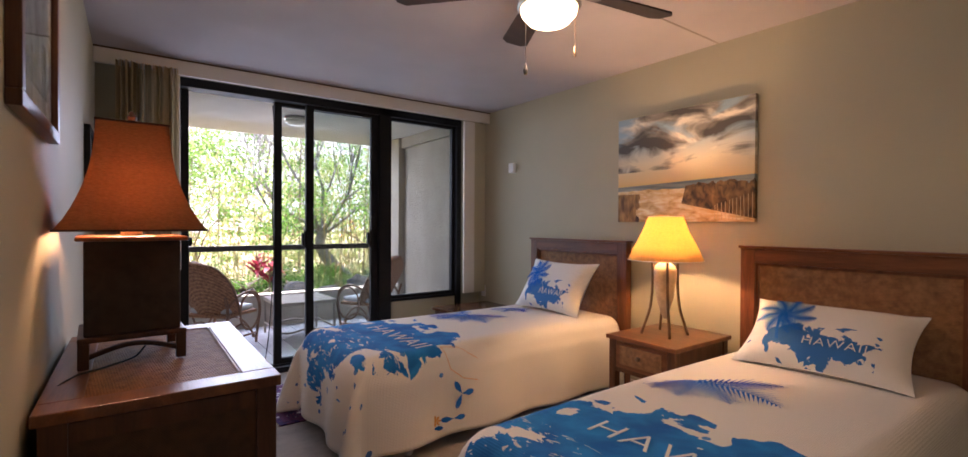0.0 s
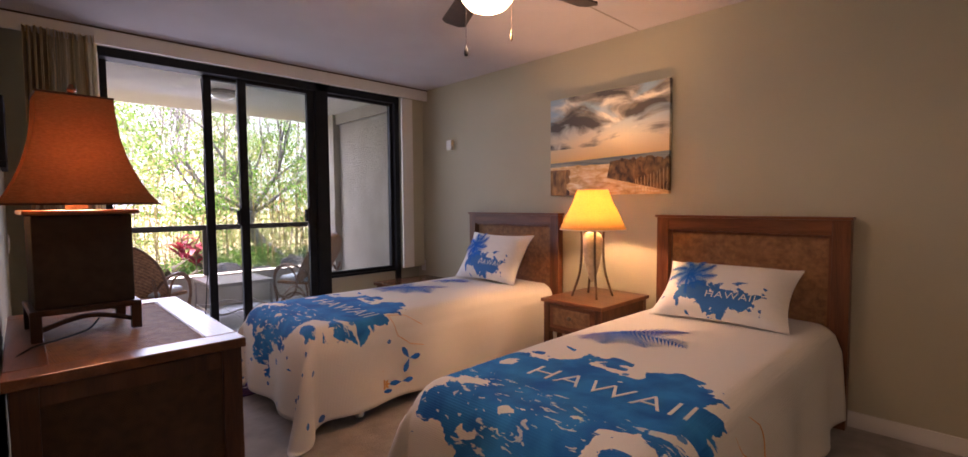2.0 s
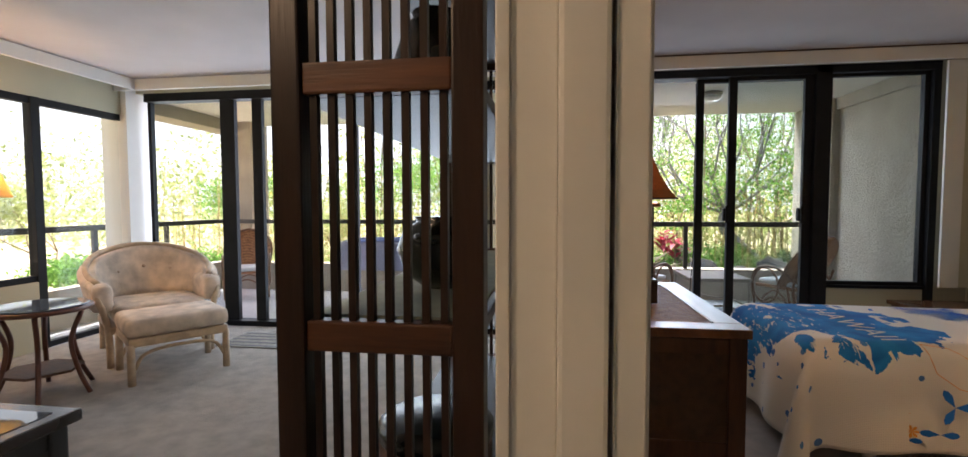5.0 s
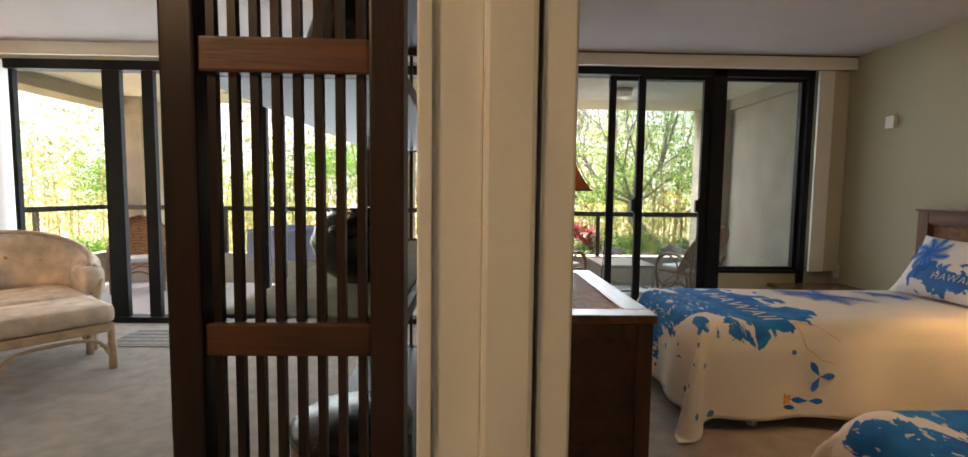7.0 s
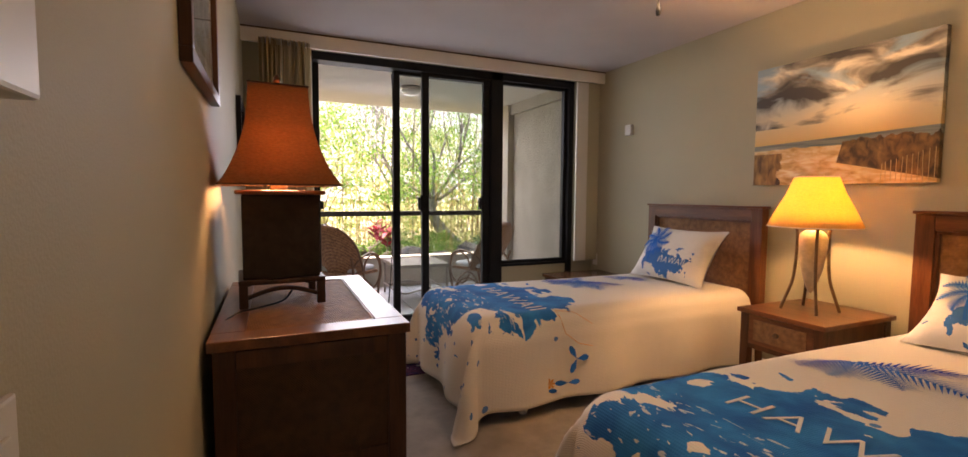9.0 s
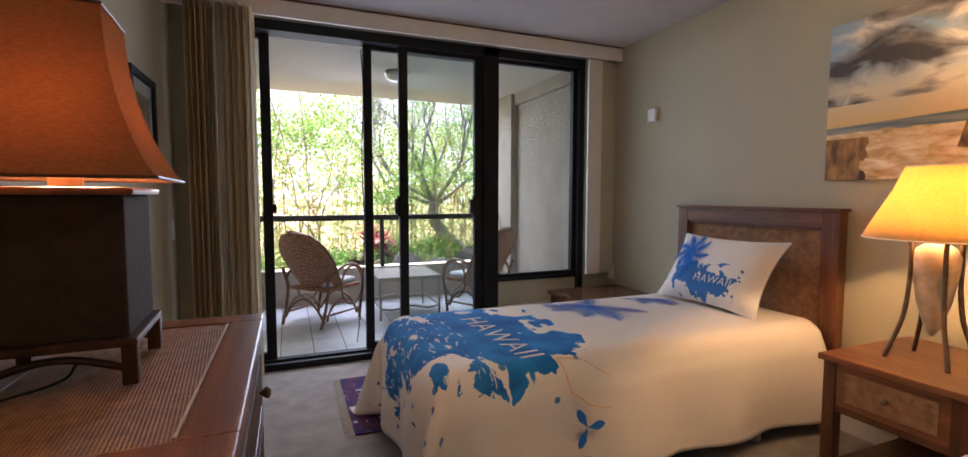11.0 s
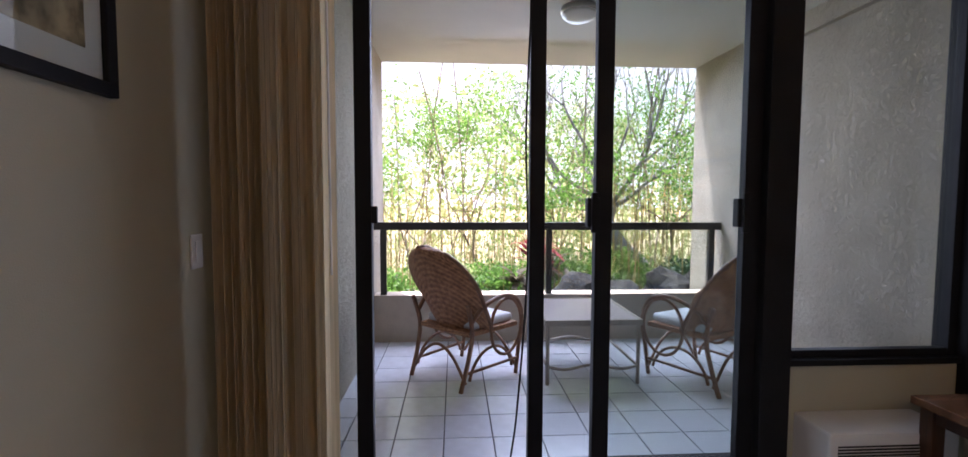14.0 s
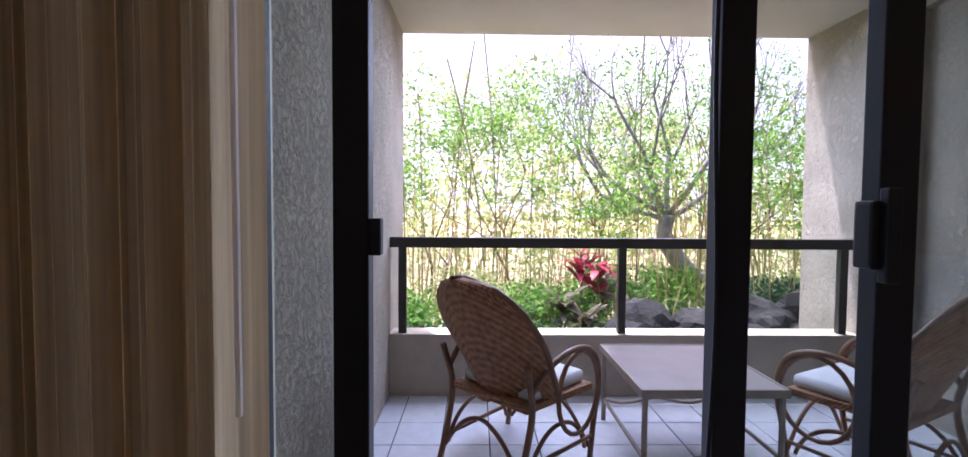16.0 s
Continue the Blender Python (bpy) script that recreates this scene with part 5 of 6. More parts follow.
def leaf_material(name, dark, light, through):
    """Leaves with a shade of their own, partly see-through to light."""
    m, nt, bsdf = nodes_of(name)
    n, ln = nt.nodes, nt.links
    geo, ramp = n.new("ShaderNodeNewGeometry"), n.new("ShaderNodeValToRGB")
    ramp.color_ramp.elements[0].color, ramp.color_ramp.elements[1].color = (*dark, 1), (*light, 1)
    ln.new(geo.outputs["Random Per Island"], ramp.inputs[0])
    ln.new(ramp.outputs[0], bsdf.inputs["Base Color"])
    bsdf.inputs["Roughness"].default_value = 0.5
    tl, mix = n.new("ShaderNodeBsdfTranslucent"), n.new("ShaderNodeMixShader")
    ln.new(ramp.outputs[0], tl.inputs[0])
    mix.inputs[0].default_value = through
    ln.new(bsdf.outputs[0], mix.inputs[1])
    ln.new(tl.outputs[0], mix.inputs[2])
    ln.new(mix.outputs[0], n["Material Output"].inputs[0])
    return m


LEAF = leaf_material("bright_green_leaves", (0.07, 0.17, 0.025), (0.22, 0.42, 0.08), 0.65)
LEAF_DARK = leaf_material("deep_green_leaves", (0.015, 0.06, 0.02), (0.06, 0.14, 0.05), 0.35)
LEAF_YELLOW = leaf_material("yellow_green_leaves", (0.24, 0.30, 0.09), (0.50, 0.54, 0.26), 0.65)
LEAF_RED = leaf_material("crimson_leaves", (0.28, 0.015, 0.03), (0.52, 0.06, 0.10), 0.35)
LEAF_BRONZE = leaf_material("bronze_green_leaves", (0.05, 0.05, 0.025), (0.17, 0.13, 0.07), 0.3)
setting("ground", boxes((-700, 700, 7.5, 900, -0.9, -0.35), (-700, -0.2, -700, 7.5, -0.9, -0.35)), SOIL, "dry brown garden soil", "ground")


def leaves_mesh(name, centres, size, aspect, rnd, material, parent, droop=0.3):
    """One mesh of small folded leaves round the given centres."""
    k = len(centres)
    c = np.array(centres)
    a = rnd.normal(size=(k, 3))
    a[:, 2] -= droop
    a /= np.linalg.norm(a, axis=1)[:, None]
    b = np.cross(a, rnd.normal(size=(k, 3)))
    b /= np.linalg.norm(b, axis=1)[:, None]
    s = size * rnd.uniform(0.6, 1.35, k)[:, None]
    nrm = np.cross(a, b)
    tip, mid = c + a * s, c + a * s * 0.45
    l, r = mid + b * s * aspect + nrm * s * 0.06, mid - b * s * aspect + nrm * s * 0.06
    verts = np.stack([c, l, tip, r], 1).reshape(-1, 3)
    idx = np.arange(k) * 4
    faces = np.stack([idx, idx + 1, idx + 2, idx + 3], 1)
    me = bpy.data.meshes.new(name)
    me.from_pydata(verts.tolist(), [], faces.tolist())
    me.materials.append(material)
    ob = new(name, me)
    ob.parent = parent
    return ob


def grow(bm, p, d, length, r, depth, rnd, spread, tips, n=5, bend=0.25, up=0.15, ratio=0.72, kids=(2, 3)):
    """A limb that forks; the ends of the last ones go into tips."""
    pts, rs = [Vector(p)], [r]
    steps = 4
    for i in range(steps):
        d = (d + Vector((rnd.uniform(-bend, bend), rnd.uniform(-bend, bend), rnd.uniform(-bend, bend) * 0.5 + up)) * 0.5).normalized()
        pts.append(pts[-1] + d * length / steps)
        rs.append(r * (1 - 0.30 * (i + 1) / steps))
    tube(bm, pts, rs, n)
    if depth <= 2:
        tips.extend(pts[1:])
    if depth == 0:
        return
    for k in range(rnd.randint(*kids)):
        ang = rnd.uniform(0, 2 * math.pi)
        side = d.cross(Vector((math.cos(ang), math.sin(ang), 0.3))).normalized()
        nd = (d + side * spread * rnd.uniform(0.7, 1.25)).normalized()
        grow(bm, pts[-1] if k else pts[-1 - rnd.randint(0, 1)], nd, length * ratio * rnd.uniform(0.8, 1.15), rs[-1] * 0.8, depth - 1, rnd, spread, tips, n, bend, up, ratio, kids)


def build_tree(name, x, y, h, seed, label, material, leaf, per_tip, depth=3, spread=0.6, cloud=0.28, aspect=0.22, trunk=0.05, multi=1, group="garden trees"):
    rnd, nr = random.Random(seed), np.random.default_rng(seed)
    tr = thing(name, pose(x, y, -0.36), label, "tree" if h > 1.6 else "shrub", group)
    bm, tips = bmesh.new(), []
    for k in range(multi):
        d = Vector((rnd.uniform(-0.25, 0.25), rnd.uniform(-0.25, 0.25), 1)).normalized()
        grow(bm, (rnd.uniform(-0.2, 0.2) * (multi > 1), rnd.uniform(-0.2, 0.2) * (multi > 1), 0), d, h * 0.28, trunk, depth, rnd, spread, tips, 5, 0.45, 0.02, 0.8)
    part("trunk" if h > 1.6 else "stems", bm, STEM, tr, smooth=True)
    pts = np.array([t for t in tips for _ in range(per_tip)])
    pts = pts + nr.normal(size=pts.shape) * cloud * np.array([1.5, 1.5, 0.4])
    pts[:, 2] = np.maximum(pts[:, 2], 0.05)
    tagged(leaves_mesh("crown", pts, leaf, aspect, nr, material, tr, 0.05), kind="stuff")
    return tr



def glowing_backdrop_material():
    """Self-lit white for the overbright far distance, mottled like faint clouds."""
    m, nt, bsdf = nodes_of("glowing_white_backdrop")
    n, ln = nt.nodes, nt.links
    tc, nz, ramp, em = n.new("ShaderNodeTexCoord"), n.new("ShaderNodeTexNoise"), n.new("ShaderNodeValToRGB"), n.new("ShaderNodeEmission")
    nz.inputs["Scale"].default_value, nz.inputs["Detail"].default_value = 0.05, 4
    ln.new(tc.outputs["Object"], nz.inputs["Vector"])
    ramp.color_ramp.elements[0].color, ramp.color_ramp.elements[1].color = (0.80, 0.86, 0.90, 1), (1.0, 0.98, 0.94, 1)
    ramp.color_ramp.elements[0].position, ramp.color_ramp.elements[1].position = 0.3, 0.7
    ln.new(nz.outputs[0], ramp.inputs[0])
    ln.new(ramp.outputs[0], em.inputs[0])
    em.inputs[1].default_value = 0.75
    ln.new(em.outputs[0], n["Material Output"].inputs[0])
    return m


# added sheet that glows by itself, to whiten the view behind the garden
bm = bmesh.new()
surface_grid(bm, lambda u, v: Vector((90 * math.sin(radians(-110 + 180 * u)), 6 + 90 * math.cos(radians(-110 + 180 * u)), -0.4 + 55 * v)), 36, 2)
setting("backdrop", bm, glowing_backdrop_material(), "pale glowing sheet added beyond the garden", "backdrop")
nr = np.random.default_rng(7)
# feathery trees close behind the balcony
for k, (x, y, h, mt, lab) in enumerate((
        (0.1, 10.6, 3.6, LEAF, "leafy bright green feathery tree with thin stems"), (1.3, 11.6, 4.2, LEAF, "leafy bright green feathery tree with thin stems"),
        (-1.0, 11.8, 4.4, LEAF_YELLOW, "yellow-green sunlit garden tree"), (2.6, 12.6, 4.4, LEAF, "leafy bright green feathery tree with thin stems"),
        (4.4, 11.0, 3.6, LEAF, "leafy bright green feathery tree with thin stems"), (0.6, 13.6, 5.0, LEAF_YELLOW, "yellow-green sunlit garden tree"),
        (6.2, 13.2, 4.6, LEAF, "leafy bright green feathery tree with thin stems"), (3.6, 15.5, 5.2, LEAF_YELLOW, "yellow-green sunlit garden tree"),
        (-3.0, 12.6, 3.4, LEAF, "leafy bright green feathery tree with thin stems"), (-5.2, 11.4, 2.6, LEAF_YELLOW, "yellow-green sunlit garden tree"),
        (-7.6, 12.2, 2.8, LEAF, "leafy bright green feathery tree with thin stems"), (-2.0, 15.0, 4.6, LEAF, "leafy bright green feathery tree with thin stems"),
        (-9.4, 8.6, 2.4, LEAF_YELLOW, "yellow-green sunlit garden tree"), (-9.8, 5.2, 2.0, LEAF, "leafy low green tree outside the living room"),
        (-9.0, 2.6, 2.0, LEAF_YELLOW, "leafy low green tree outside the living room"))):
    build_tree("garden_tree", x, y, h, 20 + k, lab, mt, 0.062, 10, 4, 0.66, 0.11, 0.22, 0.024, 2)
# low shrubs along the parapet
for k, (x, y, h, mt) in enumerate(((0.35, 8.2, 0.7, LEAF_DARK), (1.0, 8.5, 0.8, LEAF_DARK), (1.35, 9.6, 1.0, LEAF), (-0.2, 9.2, 1.0, LEAF), (3.3, 10.3, 1.3, LEAF), (4.0, 9.4, 1.3, LEAF_DARK), (2.5, 10.2, 1.2, LEAF), (0.6, 10.0, 1.1, LEAF_YELLOW),
                                   (-3.4, 8.8, 1.1, LEAF), (-4.8, 9.0, 1.2, LEAF_YELLOW), (-6.2, 8.8, 1.2, LEAF), (-2.2, 8.8, 1.1, LEAF_DARK), (-7.6, 7.4, 1.2, LEAF), (-7.8, 5.4, 1.1, LEAF_YELLOW), (-7.6, 3.6, 1.1, LEAF), (5.2, 10.0, 1.4, LEAF))):
    build_tree("garden_shrub", x, y, h * 0.8, 60 + k, "bushy green garden shrub behind the balcony", mt, 0.06, 13, 3, 0.85, 0.12, 0.28, 0.014, 3, "garden shrubs")

# dry upright canes and straw
bm = bmesh.new()
rnd = random.Random(4)
for k in range(620):
    x, y = rnd.uniform(-8, 6), rnd.uniform(8.8, 13.5)
    h, lx, ly = rnd.uniform(0.7, 2.4), rnd.uniform(-0.25, 0.25), rnd.uniform(-0.2, 0.2)
    tube(bm, [(x, y, -0.36), (x + lx * 0.5, y + ly * 0.5, -0.36 + h * 0.55), (x + lx * 1.3, y + ly, -0.36 + h)], [0.008, 0.006, 0.003], 4)
tagged(part("dry_canes", bm, STRAW), "thicket of dry straw-coloured upright canes", "canes", kind="stuff")
bm = bmesh.new()
for k in range(60):
    x, y = rnd.uniform(-7, 6), rnd.uniform(9.8, 14)
    h, lx = rnd.uniform(2.0, 4.6), rnd.uniform(-0.6, 0.6)
    tube(bm, arc([(x, y, -0.36), (x + lx * 0.2, y, h * 0.35), (x + lx * 0.55, y + rnd.uniform(-0.2, 0.2), h * 0.7), (x + lx, y, h)], 3), 0.009, 4)
tagged(part("slender_stems", bm, STEM), "slender brown bare stems in the thicket", "stems", kind="stuff")
pts = np.stack([nr.uniform(-8, 6, 9000), nr.uniform(9.2, 13, 9000), -0.33 + nr.exponential(0.35, 9000)], 1)
far = np.stack([nr.uniform(-26, 24, 36000), nr.uniform(14, 24, 36000), np.zeros(36000)], 1)
far[:, 2] = -0.3 + nr.uniform(0, 1, 36000) * (3.4 + 1.0 * np.sin(far[:, 0] * 0.9) + 0.9 * np.sin(far[:, 0] * 2.3 + far[:, 1]))
tagged(leaves_mesh("far_thicket", far, 0.19, 0.26, nr, LEAF_YELLOW, None, 0.2), "distant sunlit yellow-green thicket", "thicket", kind="stuff")
tagged(leaves_mesh("grass_tufts", pts, 0.16, 0.06, nr, LEAF_YELLOW, None, -1.2), "tall dry yellow-green grass in the garden", "grass", kind="stuff")

# bare frangipani with grey forking limbs
pl = thing("frangipani_tree", pose(3.55, 10.9, -0.38), "bare grey frangipani tree with forking limbs", "tree")
bm, tips = bmesh.new(), []
rnd = random.Random(12)
trunk_pts = arc([(0.5, 0, 0), (0.34, 0, 0.45), (0.0, 0, 0.8), (-0.2, 0.05, 1.15), (-0.16, 0.05, 1.45)], 5)
tube(bm, trunk_pts, [0.15 - 0.05 * i / (len(trunk_pts) - 1) for i in range(len(trunk_pts))], 9)
part("trunk", bm, BARK, pl, smooth=True)
for k, (dx, dy, dz) in enumerate(((-0.9, 0.1, 0.35), (-0.55, -0.3, 0.8), (0.1, 0.2, 1.0), (0.6, -0.2, 0.7), (0.95, 0.2, 0.35), (-0.2, 0.5, 0.7), (0.3, -0.5, 0.6), (-0.8, 0.3, 0.15))):
    bm = bmesh.new()
    grow(bm, trunk_pts[-1 - (k % 3)], Vector((dx, dy, dz)).normalized(), 1.0, 0.045, 5, rnd, 0.52, tips, 5, 0.22, 0.20, 0.74, (2, 3))
    part("limb", bm, BARK, pl, smooth=True)

# red ti plants
for k, (x, y, h, mt) in enumerate(((1.98, 9.2, 0.95, LEAF_RED), (1.6, 9.0, 0.6, LEAF_BRONZE), (2.3, 9.1, 0.5, LEAF_BRONZE), (1.85, 9.4, 1.05, LEAF_RED), (2.15, 9.5, 0.8, LEAF_BRONZE), (1.75, 8.8, 0.5, LEAF_BRONZE))):
    ti = thing("ti_plant", pose(x, y, -0.36), "ti plant with long crimson strap leaves" if mt is LEAF_RED else "ti plant with long bronze strap leaves", "plant", "ti plants")
    bm = bmesh.new()
    tube(bm, [(0, 0, 0), (0.02, 0.01, h * 0.5), (0.0, 0, h)], 0.012, 6)
    part("stem", bm, STEM, ti)
    r2 = random.Random(40 + k)
    for j in range(20):
        a, rise, L = r2.uniform(0, 6.28), r2.uniform(-0.1, 1.2), r2.uniform(0.22, 0.36)
        z0 = h * r2.uniform(0.65, 1.0)
        bm = bmesh.new()
        surface_grid(bm, lambda u, v: Vector((math.cos(a) * L * u * 0.85 - math.sin(a) * (v - 0.5) * 0.085 * math.sin(math.pi * (0.08 + 0.92 * u)), math.sin(a) * L * u * 0.85 + math.cos(a) * (v - 0.5) * 0.085 * math.sin(math.pi * (0.08 + 0.92 * u)), z0 + rise * L * u - 0.45 * L * u * u + 0.01 * abs(v - 0.5))), 6, 2)
        part("leaf", bm, mt, ti, smooth=True)

# lava rocks at the parapet's foot
random.seed(9)
for k in range(16):
    bm = bmesh.new()
    r = random.uniform(0.2, 0.34) * (1.6 if k % 8 > 3 else 0.9)
    bmesh.ops.create_icosphere(bm, subdivisions=3, radius=r)
    for v in bm.verts:
        q = v.co * (3.2 / r) * 0.3 + Vector((k * 3.1, 0, 0))
        v.co *= 0.8 + 0.5 * noise.noise(q) + 0.14 * noise.noise(q * 4)
        v.co.z *= 0.8
    rock = tagged(part("lava_rock", bm, LAVA), "rough black lava rock in the garden bed", "rock", "lava rocks")
    rock.matrix_world = pose(0.3 + (k % 8) * 0.52 + random.uniform(-0.1, 0.1), 8.3 + (k // 8) * 0.5 + random.uniform(-0.12, 0.12), -0.36 + r * 0.45 + (0.22 if k % 8 > 3 and k > 8 else 0.0), 0, 0, random.uniform(0, 360))

# ---- living room ----
setting("wall_living_back", boxes((LRX - 0.12, -0.1, LRB - 0.1, LRB, 0, CEIL)), WALL, "plain painted living room wall", "wall")
setting("wall_living_west", boxes((LRX - 0.12, LRX, LRB, 2.2, 0, CEIL), (LRX - 0.12, LRX, 2.2, 4.13, 0, 0.56), (LRX - 0.12, LRX, 2.2, YW, 2.06, CEIL)), WALL, "painted living room wall under wide windows", "wall")
setting("wall_living_north", boxes((LRX - 0.12, -0.1, YW, YW + 0.14, 2.28, CEIL), (-0.45, -0.1, YW, YW + 0.14, 0, 2.28)), WALL, "painted header over the living room doors", "wall")
setting("column", boxes((LRX - 0.22, LRX + 0.06, YW - 0.12, YW + 0.14, 0, CEIL), bev=0.004), WHITE, "cream corner column between the windows", "column")
setting("trim", boxes((LRX, -0.1, 4.88, 4.91, 2.27, 2.37), (LRX + 0.2, LRX + 0.23, LRB, 4.88, 2.27, 2.37)), WHITE, "cream valance strip under the living room ceiling", "valance")
w2 = thing("window_2", pose(0, YW, 0), "black framed sliding glass doors of the living room", "sliding door")
w2["kind"] = "structure"
part("head_track", boxes((LRX + 0.14, -0.45, 0.0, 0.12, 2.2, 2.28)), BLACK, w2)
part("sill_track", boxes((LRX + 0.14, -0.45, 0.0, 0.12, 0, 0.05)), BLACK, w2)
for x, wd in ((-4.03, 0.035), (-3.19, 0.15), (-2.88, 0.10), (-1.9, 0.06), (-1.75, 0.05), (-0.75, 0.06)):
    part("stile", boxes((x - wd / 2, x + wd / 2, 0.03, 0.08, 0.05, 2.2), bev=0.003), BLACK, w2)
for x0, x1 in ((-4.03, -3.19), (-2.88, -1.9), (-1.75, -0.45)):
    p = part("pane", boxes((x0, x1, 0.052, 0.056, 0.05, 2.2)), GLASS, w2)
    p.visible_shadow = False
w3 = thing("window_3", pose(LRX, 0, 0), "wide black framed side windows of the living room", "window")
w3["kind"] = "structure"
for nm, b in (("frame_rail", (-0.07, -0.01, 2.2, 4.95, 2.0, 2.06)), ("frame_rail", (-0.07, -0.01, 2.2, 4.13, 0.56, 0.61)), ("frame_rail", (-0.07, -0.01, 4.20, 4.95, 0.0, 0.05)), ("mullion", (-0.08, 0.0, 4.13, 4.20, 0, 2.06)), ("mullion", (-0.07, -0.01, 3.1, 3.15, 0.56, 2.06)), ("mullion", (-0.07, -0.01, 2.2, 2.25, 0.56, 2.06))):
    part(nm, boxes(b, bev=0.003), BLACK, w3)
for y0, y1, z0 in ((2.25, 3.1, 0.6), (3.15, 4.13, 0.6), (4.20, 4.95, 0.05)):
    p = part("pane", boxes((-0.042, -0.038, y0, y1, z0, 2.0)), GLASS, w3)
    p.visible_shadow = False
setting("terrace_slab", boxes((-5.15, -0.15, YW + 0.13, 7.6, PF - 0.2, PF), (-5.15, LRX - 0.12, 1.5, YW + 0.13, PF - 0.2, PF)), TILE, "pale tiled terrace outside the living room", "floor")
setting("terrace_parapet", boxes((-5.1, -0.15, 7.365, 7.5, PF, 0.333), (-5.1, -4.97, 1.5, 7.365, PF, 0.333)), bpy.data.materials["painted_parapet"], "low painted terrace parapet", "parapet")
setting("terrace_pier", boxes((-4.97, -4.55, 7.5, 7.94, PF, SOFFIT), (-1.3, -0.9, 7.5, 7.94, PF, SOFFIT)), STUCCO, "rough beige stucco pier on terrace", "pier")
setting("terrace_beam", boxes((-4.97, -4.78, 1.5, 7.5, 2.27, SOFFIT), (-5.15, -4.97, 1.5, 7.94, 2.27, SOFFIT)), STUCCO, "stucco beam over the terrace edge", "beam")
tr_ = thing("terrace_railing", pose(0, 7.4, 0.333), "dark metal terrace railing", "railing")
part("top_rail", boxes((-5.06, -0.2, -0.03, 0.03, 0.575, 0.637), bev=0.005), RAILING, tr_)
part("side_rail", boxes((-5.06, -5.0, -5.8, -0.03, 0.575, 0.637), bev=0.005), RAILING, tr_)
for x in (-4.4, -3.4, -2.4, -1.4):
    part("post", boxes((x - 0.025, x + 0.025, -0.02, 0.02, 0.0, 0.575)), RAILING, tr_)
for y in (-5.0, -4.0, -3.0, -2.0, -1.0):
    part("post", boxes((-5.05, -5.01, y - 0.025, y + 0.025, 0.0, 0.575)), RAILING, tr_)


ESPRESSO = wood("espresso_wood", (0.007, 0.004, 0.003), (0.030, 0.013, 0.007), 0.35, "Z", spec=0.3)


def build_etagere():
    """Open shelf unit; its slatted end stands towards the doorway."""
    e = thing("open_bookcase", pose(-0.475, 1.43, 0), "tall dark wooden bookcase with slatted end panel", "bookcase")
    w, l, h = 0.312, 1.25, 2.02
    pw = 0.045
    for px in (0.0, w - pw):
        for py in (0.0, l - pw):
            part("post", boxes((px, px + pw, py, py + pw, 0, h), bev=0.004), ESPRESSO, e)
    for py in (0.006, l - 0.034):
        for z0 in (0.10, 0.54, 0.965, 1.342, 1.70, 1.955):
            part("rail", boxes((pw, w - pw, py, py + 0.028, z0, z0 + 0.046), bev=0.004), wood("rail_wood", (0.03, 0.012, 0.006), (0.11, 0.042, 0.017), 0.4, "X", spec=0.35), e)
        for k in range(8):
            x = pw + (w - 2 * pw) * (k + 0.5) / 8
            bm = bmesh.new()
            for z0, z1 in ((0.146, 0.54), (0.586, 0.965), (1.011, 1.342), (1.388, 1.70), (1.746, 1.955)):
                box(bm, x - 0.0055, x + 0.0055, py + 0.008, py + 0.02, z0, z1)
            part("slat", bm, ESPRESSO, e)
    for z0 in (0.12, 0.565, 0.98, 1.345, 1.72, 1.975):
        part("shelf", boxes((0.01, w - 0.01, 0.045, l - 0.045, z0, z0 + 0.022), bev=0.003), ESPRESSO, e)
    return e


build_etagere()
SLATE = surface("black_glazed_pottery", (0.012, 0.016, 0.015), 0.25, vary=0.3, scale=12)
pot = thing("black_pot", pose(-0.30, 1.78, 0.979), "glossy black round pottery jar on shelf", "pot")
bm = bmesh.new()
lathe(bm, [(0.04, 0), (0.08, 0.03), (0.098, 0.08), (0.085, 0.12), (0.055, 0.14), (0.062, 0.15), (0.05, 0.15)], 26)
part("body", bm, SLATE, pot, smooth=True)
for sy in (-1, 1):
    bm = bmesh.new()
    tube(bm, [(0.03 * math.cos(t * 0.35), sy * (0.085 + 0.02 * math.sin(t * 0.35)), 0.11) for t in range(10)], 0.010, 8)
    part("lug", bm, SLATE, pot, smooth=True)
run = tagged(part("shelf_runner", boxes((-0.45, -0.19, 1.50, 2.6, 1.0025, 1.007)), surface("pale_green_cloth", (0.30, 0.36, 0.30), 0.8, vary=0.1, scale=20, bump=0.1)), "pale green cloth runner on bookcase shelf", "runner")
pot.location.z = 1.0075
v2 = thing("dark_vase", pose(-0.30, 1.72, 1.3675), "dark round vase on the upper shelf", "vase")
bm = bmesh.new()
lathe(bm, [(0.05, 0), (0.075, 0.03), (0.08, 0.10), (0.06, 0.16), (0.04, 0.18), (0.045, 0.19)], 22)
part("body", bm, SLATE, v2, smooth=True)
b3 = thing("storage_basket", pose(-0.31, 1.75, 0.5875), "dark patterned round box on lower shelf", "box")
bm = bmesh.new()
lathe(bm, [(0.10, 0), (0.12, 0.02), (0.12, 0.10), (0.11, 0.12)], 22)
part("body", bm, RATTAN_DARK, b3, smooth=True)
bm = bmesh.new()
lathe(bm, [(0.122, 0.115), (0.122, 0.14), (0.10, 0.155), (0.02, 0.16)], 22)
